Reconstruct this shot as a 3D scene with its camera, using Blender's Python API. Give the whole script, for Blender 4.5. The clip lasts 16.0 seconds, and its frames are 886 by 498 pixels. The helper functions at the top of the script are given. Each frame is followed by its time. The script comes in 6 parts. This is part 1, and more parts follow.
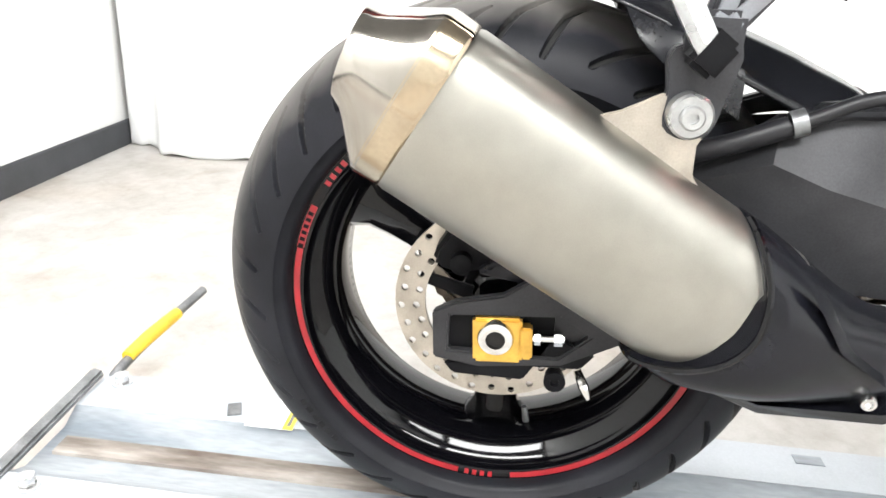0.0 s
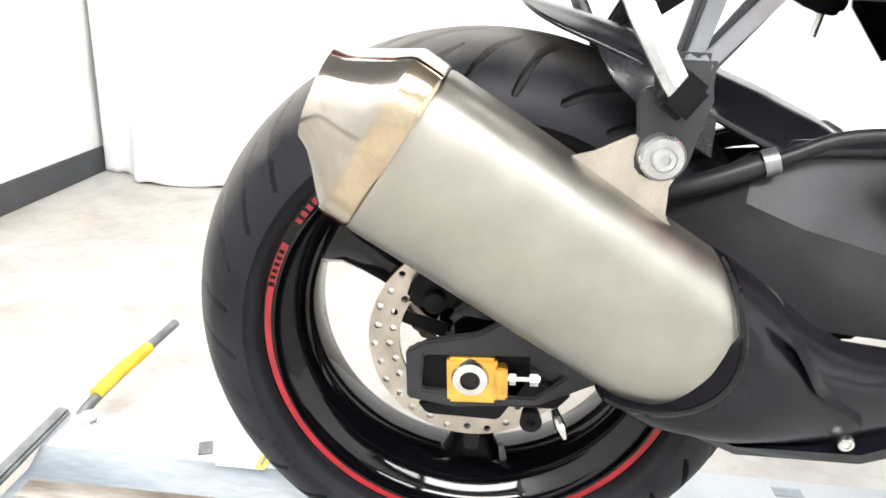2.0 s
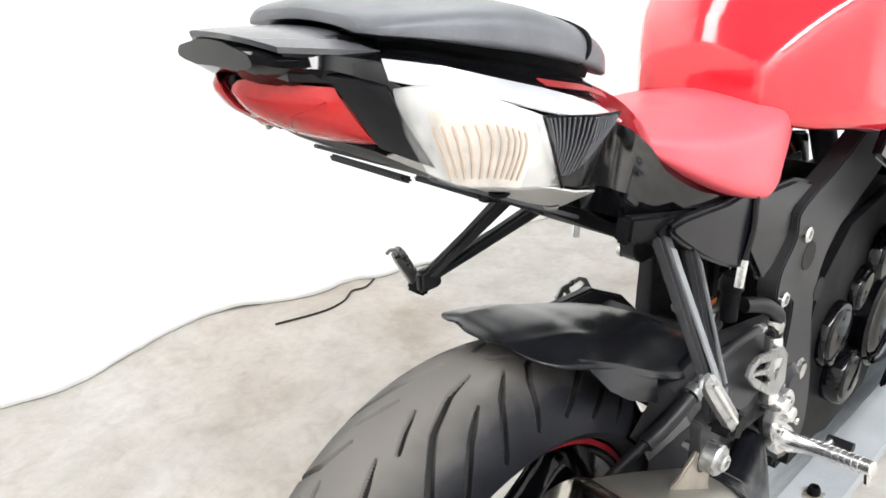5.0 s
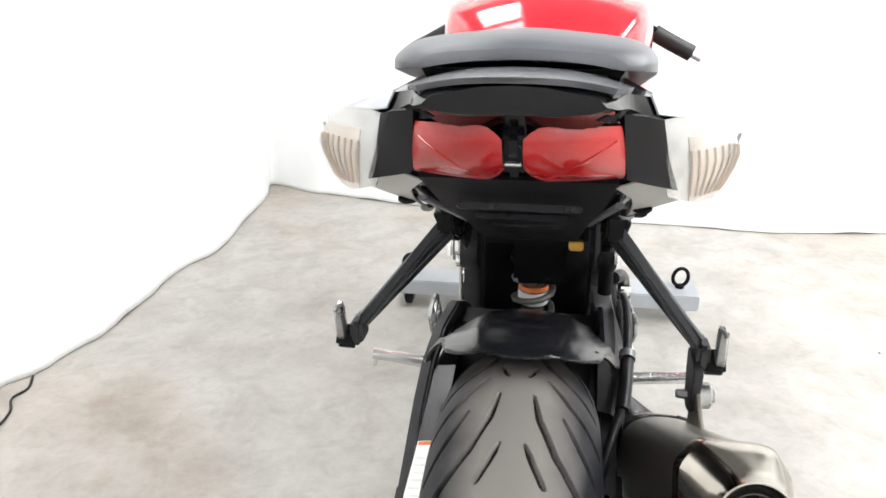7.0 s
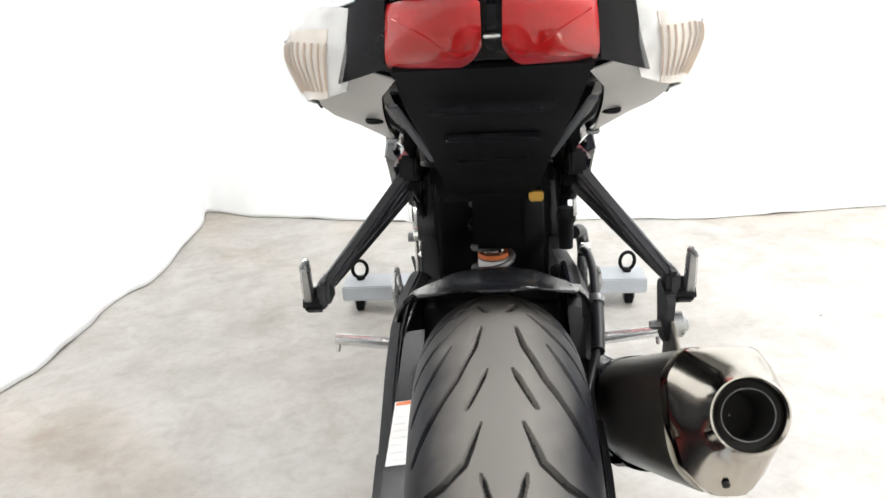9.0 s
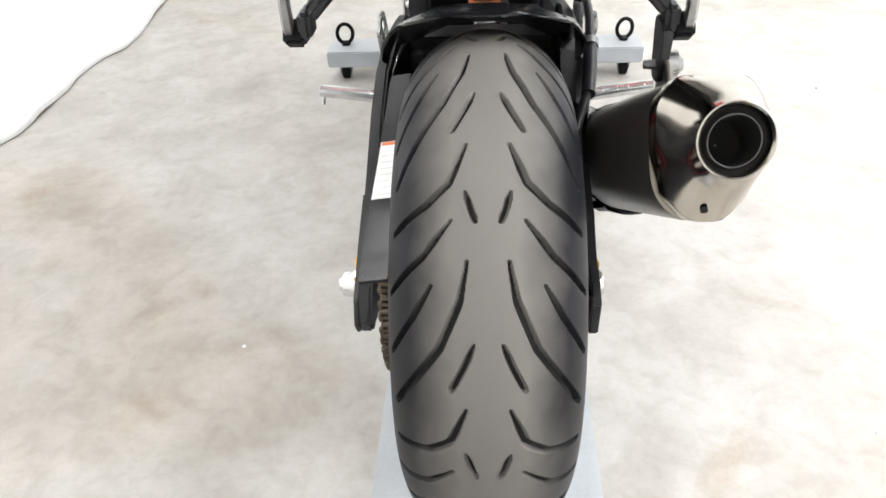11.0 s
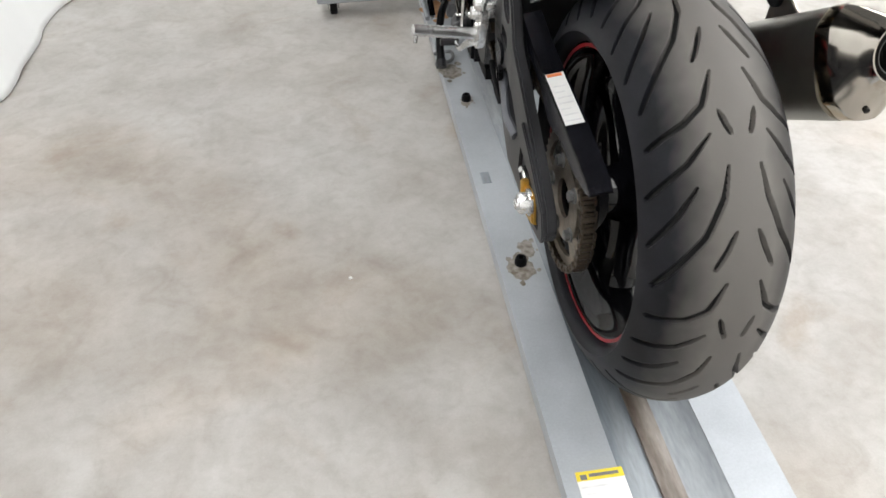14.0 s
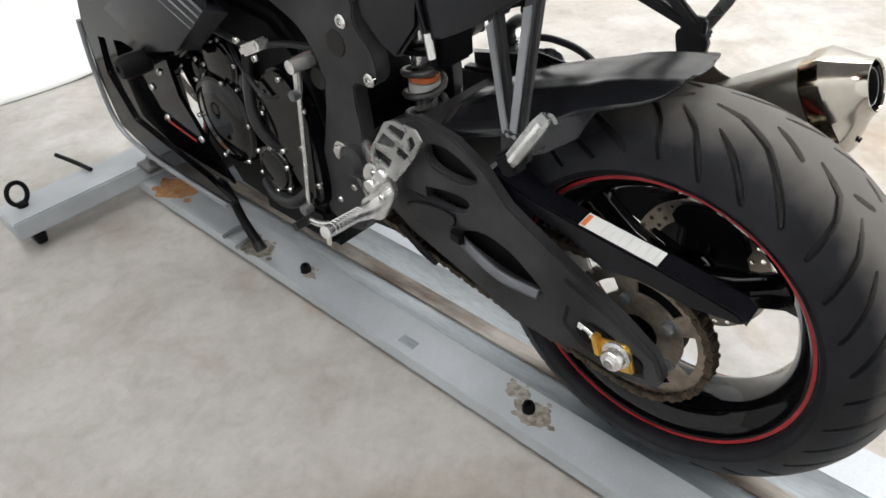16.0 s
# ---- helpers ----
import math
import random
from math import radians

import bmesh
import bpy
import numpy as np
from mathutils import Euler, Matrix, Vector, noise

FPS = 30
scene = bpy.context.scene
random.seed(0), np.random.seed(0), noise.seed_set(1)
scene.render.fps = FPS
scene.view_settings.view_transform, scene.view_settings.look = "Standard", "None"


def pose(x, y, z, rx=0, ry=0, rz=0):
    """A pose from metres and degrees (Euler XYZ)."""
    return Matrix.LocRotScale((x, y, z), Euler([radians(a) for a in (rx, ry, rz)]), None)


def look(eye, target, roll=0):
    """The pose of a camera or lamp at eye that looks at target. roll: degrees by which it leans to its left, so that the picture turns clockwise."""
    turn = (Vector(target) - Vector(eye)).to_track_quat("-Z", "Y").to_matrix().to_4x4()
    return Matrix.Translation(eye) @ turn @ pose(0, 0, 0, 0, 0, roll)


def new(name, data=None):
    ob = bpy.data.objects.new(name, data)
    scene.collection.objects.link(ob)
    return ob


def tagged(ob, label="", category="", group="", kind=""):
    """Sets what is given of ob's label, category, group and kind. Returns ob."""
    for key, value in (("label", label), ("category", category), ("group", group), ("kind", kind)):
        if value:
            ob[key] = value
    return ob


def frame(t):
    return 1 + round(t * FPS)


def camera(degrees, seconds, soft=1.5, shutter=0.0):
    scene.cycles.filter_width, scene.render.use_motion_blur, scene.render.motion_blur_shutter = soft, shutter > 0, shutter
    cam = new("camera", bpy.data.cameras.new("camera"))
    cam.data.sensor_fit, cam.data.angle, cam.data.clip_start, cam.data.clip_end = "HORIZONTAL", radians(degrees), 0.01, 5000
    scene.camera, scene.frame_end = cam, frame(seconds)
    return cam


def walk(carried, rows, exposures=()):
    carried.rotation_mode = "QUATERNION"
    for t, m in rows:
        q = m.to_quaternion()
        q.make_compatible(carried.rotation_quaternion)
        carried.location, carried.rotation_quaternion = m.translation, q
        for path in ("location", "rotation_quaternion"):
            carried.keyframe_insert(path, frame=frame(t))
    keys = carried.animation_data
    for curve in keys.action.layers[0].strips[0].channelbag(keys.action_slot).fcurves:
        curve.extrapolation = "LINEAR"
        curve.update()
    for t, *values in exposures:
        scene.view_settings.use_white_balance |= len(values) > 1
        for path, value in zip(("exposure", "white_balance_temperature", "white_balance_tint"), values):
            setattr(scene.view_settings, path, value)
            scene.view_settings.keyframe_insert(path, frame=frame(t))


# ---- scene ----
# The clip's camera darkens as it leaves the white side of the room.
EXPOSURES = [(0, 0.4), (2, 0.4), (3, 0.38), (3.5, 0.02), (4.2, 0.0), (6.5, -0.05), (9, -0.02), (10.2, 0.0), (12.5, 0.03), (13, 0.0), (13.6, -0.1), (14.2, -0.52), (15, -0.6), (15.5, -0.66), (16, -0.52)]
cam = camera(63.42, 16.0, soft=1.6)
walk(cam, [
    (0, look((0.755, 0.002, 0.683), (-0.1697, -0.0845, 0.3109), 3.11)),
    (0.5, look((0.747, -0.010, 0.690), (-0.1923, -0.0816, 0.3557), 3.61)),
    (1, look((0.741, -0.001, 0.685), (-0.1970, -0.0671, 0.3437), 2.76)),
    (1.5, look((0.736, 0.008, 0.692), (-0.2020, -0.0568, 0.3527), 3.41)),
    (2, look((0.739, 0.007, 0.694), (-0.1985, -0.0554, 0.3524), 3.29)),
    (2.5, look((0.781, -0.017, 0.795), (-0.1540, -0.0821, 0.4479), 2.89)),
    (3, look((0.898, -0.085, 0.953), (-0.0364, -0.0863, 0.5956), 1.75)),
    (3.5, look((0.891, -0.149, 0.996), (-0.0263, -0.0597, 0.6093), 0.45)),
    (4, look((0.742, -0.210, 1.069), (-0.1537, 0.0182, 0.6877), -3.93)),
    (4.2, look((0.682, -0.235, 1.069), (-0.1919, 0.0623, 0.6836), -3.96)),
    (5.25, look((0.410, -0.500, 1.078), (-0.1972, 0.1863, 0.6777), -3.20)),
    (6.3, look((0.073, -0.588, 1.088), (-0.1211, 0.3013, 0.6736), -2.09)),
    (6.5, look((0.038, -0.622, 1.091), (-0.0930, 0.2869, 0.6955), -2.33)),
    (7, look((0.029, -0.666, 1.099), (-0.1213, 0.2453, 0.7162), -0.59)),
    (7.5, look((-0.043, -0.671, 1.082), (-0.1015, 0.2553, 0.7094), -3.19)),
    (8, look((-0.008, -0.668, 1.045), (-0.0674, 0.2696, 0.7036), -2.99)),
    (8.5, look((0.010, -0.678, 1.015), (-0.0551, 0.2661, 0.6928), -2.89)),
    (9, look((-0.006, -0.694, 0.998), (-0.0708, 0.2430, 0.6557), -3.25)),
    (9.5, look((-0.008, -0.697, 0.970), (-0.0747, 0.2018, 0.5372), -2.75)),
    (10, look((-0.002, -0.706, 0.952), (-0.0520, 0.1411, 0.4238), -2.98)),
    (10.2, look((-0.003, -0.709, 0.946), (-0.0528, 0.1181, 0.3860), -2.62)),
    (11.2, look((-0.005, -0.711, 0.937), (-0.0601, 0.0869, 0.3372), -2.52)),
    (12.3, look((-0.008, -0.713, 0.930), (-0.0657, 0.0599, 0.2984), -2.43)),
    (12.5, look((-0.008, -0.713, 0.930), (-0.0649, 0.0499, 0.2863), -2.23)),
    (13, look((-0.028, -0.735, 0.996), (-0.0799, -0.0020, 0.3184), -1.57)),
    (13.5, look((-0.251, -0.811, 0.995), (-0.2302, -0.0884, 0.3030), -1.64)),
    (14, look((-0.408, -0.800, 1.018), (-0.3062, -0.0718, 0.3406), -0.63)),
    (14.5, look((-0.508, -0.656, 1.000), (-0.2819, 0.0450, 0.3234), -2.07)),
    (15, look((-0.612, -0.523, 1.042), (-0.2555, 0.1335, 0.3775), -1.54)),
    (15.5, look((-0.784, -0.435, 1.076), (-0.2442, 0.1571, 0.4774), -0.74)),
    (16, look((-0.786, -0.300, 1.068), (-0.2283, 0.2499, 0.4460), -4.08)),
], exposures=EXPOSURES)

# ---- world and lamps ----
world = bpy.data.worlds.new("world")
scene.world = world
world.use_nodes = True
world.node_tree.nodes["Background"].inputs[0].default_value = (1, 1, 1, 1)
world.node_tree.nodes["Background"].inputs[1].default_value = 0.05
# Unseen lamps, assumed overhead; the stronger right row brightens the bike's right side.
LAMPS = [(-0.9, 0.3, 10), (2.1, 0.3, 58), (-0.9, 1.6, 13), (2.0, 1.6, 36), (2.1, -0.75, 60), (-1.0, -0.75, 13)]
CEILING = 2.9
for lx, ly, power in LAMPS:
    lamp = bpy.data.lights.new("assumed_lamp", "AREA")
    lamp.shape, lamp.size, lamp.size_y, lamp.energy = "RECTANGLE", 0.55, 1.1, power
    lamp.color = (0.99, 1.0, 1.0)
    new("assumed_lamp", lamp).matrix_world = pose(lx, ly, CEILING - 0.09)

# ---- materials ----
def mat(name, base, rough=0.5, metal=0.0, var=0.2, scale=25.0, bump=0.0, bscale=250.0, coat=0.0, second=None, edge=0.5, stretch=None, spec=0.5):
    m = bpy.data.materials.new(name)
    m.use_nodes = True
    nt = m.node_tree
    b = nt.nodes["Principled BSDF"]
    tc = nt.nodes.new("ShaderNodeTexCoord")
    src = tc.outputs["Object"]
    if stretch:
        mp = nt.nodes.new("ShaderNodeMapping")
        mp.inputs["Scale"].default_value = stretch
        nt.links.new(src, mp.inputs[0])
        src = mp.outputs[0]
    n1 = nt.nodes.new("ShaderNodeTexNoise")
    n1.inputs["Scale"].default_value = scale
    n1.inputs["Detail"].default_value = 6
    n2 = nt.nodes.new("ShaderNodeTexNoise")
    n2.inputs["Scale"].default_value = bscale
    n2.inputs["Detail"].default_value = 4
    nt.links.new(src, n1.inputs["Vector"])
    nt.links.new(src, n2.inputs["Vector"])
    ramp = nt.nodes.new("ShaderNodeValToRGB")
    c2 = second or [min(1, c * (1 + var)) for c in base]
    c1 = base if second else [c * (1 - var) for c in base]
    ramp.color_ramp.elements[0].position, ramp.color_ramp.elements[1].position = edge - 0.15, edge + 0.15
    ramp.color_ramp.elements[0].color, ramp.color_ramp.elements[1].color = (*c1, 1), (*c2, 1)
    nt.links.new(n1.outputs["Fac"], ramp.inputs[0])
    fine = nt.nodes.new("ShaderNodeMix")
    fine.data_type, fine.blend_type = "RGBA", "OVERLAY"
    fine.inputs["Factor"].default_value = min(0.35, var)
    nt.links.new(ramp.outputs[0], fine.inputs["A"])
    nt.links.new(n2.outputs["Fac"], fine.inputs["B"])
    nt.links.new(fine.outputs["Result"], b.inputs["Base Color"])
    rr = nt.nodes.new("ShaderNodeMapRange")
    rr.inputs["To Min"].default_value, rr.inputs["To Max"].default_value = max(0.02, rough * 0.8), min(1, rough * 1.2)
    nt.links.new(n1.outputs["Fac"], rr.inputs["Value"])
    nt.links.new(rr.outputs["Result"], b.inputs["Roughness"])
    b.inputs["Metallic"].default_value = metal
    b.inputs["Coat Weight"].default_value = coat
    b.inputs["Coat Roughness"].default_value = 0.04
    b.inputs["Specular IOR Level"].default_value = spec
    if bump:
        bp = nt.nodes.new("ShaderNodeBump")
        bp.inputs["Strength"].default_value, bp.inputs["Distance"].default_value = bump, 0.002
        nt.links.new(n2.outputs["Fac"], bp.inputs["Height"])
        nt.links.new(bp.outputs["Normal"], b.inputs["Normal"])
    return m


def concrete():
    """Pale stained concrete: broad cloudy patches, rusty blotches and fine speckle."""
    m = mat("concrete", (0.50, 0.488, 0.470), 0.5, 0, 0.07, 2.2, 0.12, 260)
    nt = m.node_tree
    b = nt.nodes["Principled BSDF"]
    old = b.inputs["Base Color"].links[0].from_socket
    tc = nt.nodes["Texture Coordinate"].outputs["Object"]

    def layer(old, scale, lo, hi, colour, amount, kind="MULTIPLY", distort=0.6):
        n = nt.nodes.new("ShaderNodeTexNoise")
        n.inputs["Scale"].default_value, n.inputs["Detail"].default_value, n.inputs["Distortion"].default_value = scale, 9, distort
        nt.links.new(tc, n.inputs["Vector"])
        r = nt.nodes.new("ShaderNodeMapRange")
        r.inputs["From Min"].default_value, r.inputs["From Max"].default_value = lo, hi
        r.inputs["To Max"].default_value = amount
        nt.links.new(n.outputs["Fac"], r.inputs["Value"])
        mix = nt.nodes.new("ShaderNodeMix")
        mix.data_type, mix.blend_type = "RGBA", kind
        nt.links.new(r.outputs["Result"], mix.inputs["Factor"])
        nt.links.new(old, mix.inputs["A"])
        mix.inputs["B"].default_value = (*colour, 1)
        return mix.outputs["Result"]

    c = layer(old, 2.3, 0.40, 0.68, (0.74, 0.715, 0.685), 0.8, "MULTIPLY", 0.4)
    c = layer(c, 6, 0.40, 0.70, (0.76, 0.735, 0.705), 0.75)
    c = layer(c, 13, 0.48, 0.72, (0.78, 0.745, 0.71), 0.5, "MULTIPLY", 1.2)
    c = layer(c, 1.3, 0.52, 0.75, (0.86, 0.74, 0.62), 0.7)
    c = layer(c, 4.2, 0.60, 0.74, (0.78, 0.66, 0.55), 0.6, "MULTIPLY", 0.8)
    c = layer(c, 32, 0.42, 0.75, (0.82, 0.80, 0.77), 0.45)
    c = layer(c, 75, 0.45, 0.7, (0.86, 0.845, 0.82), 0.35)
    nt.links.new(c, b.inputs["Base Color"])
    return m


def lens(name, colour, rough=0.08, trans=0.85, alpha_mix=0.0):
    m = mat(name, colour, rough, 0, 0.06, 40)
    b = m.node_tree.nodes["Principled BSDF"]
    b.inputs["Transmission Weight"].default_value = trans
    b.inputs["IOR"].default_value = 1.45
    return m


CONCRETE = concrete()
SHEET = mat("white_sheet", (0.83, 0.84, 0.84), 0.85, 0, 0.03, 4, 0.1, 90)
WALL = mat("white_wall", (0.80, 0.80, 0.79), 0.8, 0, 0.03, 3, 0.06, 120)
# Tone of the unseen ceiling, dark to deepen black reflections; also used for print.
DULL = mat("dull_dark_ceiling", (0.18, 0.18, 0.18), 0.8, 0, 0.1, 4)
# Tone of the unseen east wall, chosen to bounce fill onto the bike.
DIM_WALL = mat("unseen_grey_wall", (0.70, 0.70, 0.69), 0.7, 0, 0.08, 3)
SKIRT = mat("dark_skirting", (0.045, 0.048, 0.055), 0.5, 0, 0.2, 12)
TYRE = mat("tyre_rubber", (0.010, 0.0102, 0.012), 0.46, 0, 0.25, 18, 0.05, 500, spec=0.18)
GLOSS = mat("gloss_black_paint", (0.0022, 0.0022, 0.003), 0.06, 0, 0.2, 9, spec=0.28)
SATIN = mat("satin_black_plastic", (0.006, 0.0063, 0.009), 0.24, 0, 0.25, 14, 0.03, 700, spec=0.26)
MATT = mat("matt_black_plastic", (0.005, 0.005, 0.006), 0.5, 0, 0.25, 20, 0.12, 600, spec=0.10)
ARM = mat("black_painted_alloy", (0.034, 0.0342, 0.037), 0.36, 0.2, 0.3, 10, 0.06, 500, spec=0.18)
# Grey of fairing edges and duct ribs; on the struts it paints lit faces.
GREY_ALLOY = mat("grey_alloy_and_lit_face", (0.20, 0.21, 0.225), 0.32, 0.5, 0.15, 12, 0.03, 500)
RED = mat("red_paint", (0.60, 0.02, 0.035), 0.14, 0, 0.08, 6, coat=0.8)
REDSEAT = mat("red_seat_vinyl", (0.68, 0.085, 0.11), 0.42, 0, 0.08, 14, 0.10, 700)
SEAT = mat("black_seat_vinyl", (0.105, 0.110, 0.124), 0.38, 0, 0.16, 20, 0.15, 800)
TAPE = mat("red_rim_tape", (0.27, 0.010, 0.016), 0.35, 0, 0.16, 40)
TITAN = mat("brushed_titanium", (0.33, 0.32, 0.288), 0.38, 0.95, 0.06, 30, 0.03, 900)
COLLAR = mat("golden_heat_tinted_steel", (0.44, 0.365, 0.265), 0.13, 1.0, 0.14, 14)
STAIN = mat("polished_steel", (0.46, 0.43, 0.385), 0.15, 1.0, 0.16, 9, 0.03, 60, stretch=(1, 1, 0.4))
CHROME = mat("bright_steel", (0.66, 0.66, 0.65), 0.16, 1.0, 0.10, 40)
ALU = mat("cast_aluminium", (0.72, 0.72, 0.72), 0.22, 0.85, 0.14, 45, 0.06, 300)
PALE_ALU = mat("pale_machined_aluminium", (0.37, 0.375, 0.375), 0.28, 0.8, 0.16, 40, 0.05, 400)
DISC = mat("brake_disc_steel", (0.42, 0.385, 0.335), 0.34, 0.9, 0.15, 30, 0.05, 600)
# Pale grey that stands for the floor mirrored under the tail.
BELLY = mat("pale_floor_reflection", (0.36, 0.355, 0.345), 0.35, 0, 0.08, 12)
SHINY = mat("polished_black_plastic", (0.010, 0.0105, 0.013), 0.24, 0, 0.2, 9, spec=0.36)
MID_ALLOY = mat("dark_grey_alloy", (0.10, 0.105, 0.12), 0.38, 0.4, 0.15, 14)
GOLD = mat("gold_anodised", (0.66, 0.40, 0.085), 0.35, 0.75, 0.15, 40)
CHAIN = mat("oily_chain_steel", (0.085, 0.068, 0.052), 0.42, 0.85, 0.4, 60, 0.2, 300)
SPROCKET = mat("worn_sprocket_steel", (0.26, 0.225, 0.185), 0.42, 0.8, 0.3, 35, 0.15, 300)
DARK = mat("dark_hollow", (0.012, 0.011, 0.010), 0.7, 0.3, 0.3, 30)
HOSE = mat("black_hose_rubber", (0.012, 0.012, 0.014), 0.40, 0, 0.2, 25, spec=0.3)
DOLLY = mat("grey_dolly_paint", (0.40, 0.425, 0.455), 0.42, 0.1, 0.10, 7, 0.06, 300)
# Scuffed paint, with darker blue put in for shade on the slopes.
TROUGH = mat("scuffed_shaded_trough", (0.13, 0.155, 0.185), 0.42, 0.1, 0.3, 9, 0.15, 160, second=(0.36, 0.385, 0.405), stretch=(1, 0.2, 1))
RUST = mat("rusty_scuffed_strip", (0.075, 0.052, 0.038), 0.7, 0.1, 0.4, 22, 0.4, 160, second=(0.36, 0.33, 0.30), edge=0.52, stretch=(1, 0.22, 1))
OIL = mat("oily_brown_stain", (0.15, 0.125, 0.095), 0.45, 0, 0.5, 90, second=(0.33, 0.31, 0.28))
ORANGE_RUST = mat("orange_rust", (0.30, 0.13, 0.045), 0.7, 0, 0.4, 40, 0.3, 200, second=(0.42, 0.24, 0.12))
YELLOW = mat("yellow_grip", (0.75, 0.47, 0.03), 0.5, 0, 0.15, 30)
STEEL = mat("dull_steel", (0.19, 0.195, 0.20), 0.42, 0.7, 0.25, 35, 0.1, 300)
PAPER = mat("white_label", (0.78, 0.78, 0.77), 0.45, 0, 0.03, 30)
INK = mat("grey_print", (0.70, 0.70, 0.71), 0.6, 0, 0.1, 60)
ORANGE = mat("orange_print", (0.75, 0.20, 0.06), 0.5, 0, 0.1, 60)
YELLOW_LABEL = mat("yellow_label", (0.78, 0.62, 0.05), 0.45, 0, 0.08, 30)
RED_LENS = mat("red_lens", (0.36, 0.008, 0.009), 0.10, 0, 0.14, 20, coat=0.15)
CLEAR = lens("clear_lens", (0.95, 0.955, 0.955), 0.05, 0.0)
CLEAR.node_tree.nodes["Principled BSDF"].inputs["Alpha"].default_value = 0.09
CLEAR.node_tree.nodes["Principled BSDF"].inputs["Coat Weight"].default_value = 0.6
REFLECTOR = mat("silvered_reflector", (0.58, 0.575, 0.57), 0.25, 0.5, 0.2, 60)
SILVER = mat("pale_silver", (0.46, 0.47, 0.50), 0.22, 0.15, 0.08, 12, coat=0.4)
LIP = mat("dark_grey_plastic", (0.085, 0.088, 0.098), 0.25, 0, 0.15, 14, spec=0.6)
INNER_LENS = mat("pale_amber_lens", (0.52, 0.465, 0.41), 0.25, 0, 0.15, 40, coat=0.3)
RIB_AMBER = mat("amber_rib", (0.36, 0.25, 0.16), 0.3, 0, 0.1, 40)
SPRING = mat("grey_spring_paint", (0.10, 0.10, 0.10), 0.35, 0.3, 0.2, 30)
# Glow for the faces of the assumed lamps.
LAMP_WHITE = bpy.data.materials.new("assumed_lamp_glow")
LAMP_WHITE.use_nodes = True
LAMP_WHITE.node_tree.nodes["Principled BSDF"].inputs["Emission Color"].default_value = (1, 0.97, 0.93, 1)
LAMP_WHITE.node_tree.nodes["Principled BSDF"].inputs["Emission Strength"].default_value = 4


# ---- mesh helpers ----
def finish(ob, angle=38):
    me = ob.data
    me.polygons.foreach_set("use_smooth", [True] * len(me.polygons))
    me.set_sharp_from_angle(angle=radians(angle))
    return ob


def part(name, bm, material, parent=None, label="", angle=38):
    """One bmesh as one mesh object under a thing or a part."""
    bmesh.ops.recalc_face_normals(bm, faces=bm.faces)
    me = bpy.data.meshes.new(name)
    bm.to_mesh(me)
    bm.free()
    mats = material if isinstance(material, (list, tuple)) else [material]
    for m in mats:
        me.materials.append(m)
    ob = new(name, me)
    if parent:
        ob.parent = parent
    if label:
        tagged(ob, label)
    return finish(ob, angle)


def empty(name, label, category, group=""):
    ob = new(name)
    ob.empty_display_size = 0.05
    return tagged(ob, label, category, group)


def crisp(bm, offset, segments=2, angle=35):
    edges = [e for e in bm.edges if len(e.link_faces) == 2 and e.calc_face_angle(0) > radians(angle)]
    if offset and edges:
        bmesh.ops.bevel(bm, geom=edges, offset=offset, segments=segments, affect="EDGES", clamp_overlap=True)
    return bm


def spline(pts, n=6, closed=False):
    """Points on a smooth curve through pts."""
    p = [Vector(q) for q in pts]
    out, m = [], len(p)
    for i in range(m if closed else m - 1):
        if closed:
            a, b, c, d = p[i - 1], p[i], p[(i + 1) % m], p[(i + 2) % m]
        else:
            a, b, c, d = p[max(i - 1, 0)], p[i], p[i + 1], p[min(i + 2, m - 1)]
        for k in range(n):
            t = k / n
            out.append(0.5 * (2 * b + (c - a) * t + (2 * a - 5 * b + 4 * c - d) * t * t + (3 * b - a - 3 * c + d) * t ** 3))
    if not closed:
        out.append(p[-1])
    return out


def soft(pts, n=4):
    """A rounded closed outline from a rough one in the y, z plane."""
    return [(q.x, q.y) for q in spline([(a, b, 0) for a, b in pts], n, True)]


def plate(outer, x0, x1, holes=(), bevel=0.002, bm=None):
    """An outline in the y, z plane, with holes, as a plate from x0 to x1."""
    own = bm is None
    bm = bm or bmesh.new()
    edges = []
    for loop in (outer, *holes):
        vs = [bm.verts.new((x0, y, z)) for y, z in loop]
        edges += [bm.edges.new((vs[i - 1], vs[i])) for i in range(len(vs))]
    made = bmesh.ops.triangle_fill(bm, edges=edges, use_beauty=True, use_dissolve=False)
    faces = [g for g in made["geom"] if isinstance(g, bmesh.types.BMFace)]
    grown = bmesh.ops.extrude_face_region(bm, geom=faces)
    bmesh.ops.translate(bm, verts=[g for g in grown["geom"] if isinstance(g, bmesh.types.BMVert)], vec=(x1 - x0, 0, 0))
    bmesh.ops.recalc_face_normals(bm, faces=bm.faces)
    if own:
        crisp(bm, bevel)
    return bm


def loft(rings, cap=True, closed=True, bm=None):
    bm = bm or bmesh.new()
    rows = [[bm.verts.new(p) for p in r] for r in rings]
    n = len(rows[0])
    for a, b in zip(rows, rows[1:]):
        for i in range(n if closed else n - 1):
            j = (i + 1) % n
            bm.faces.new((a[i], a[j], b[j], b[i]))
    if cap and closed:
        bm.faces.new(rows[0])
        bm.faces.new(rows[-1][::-1])
    return bm


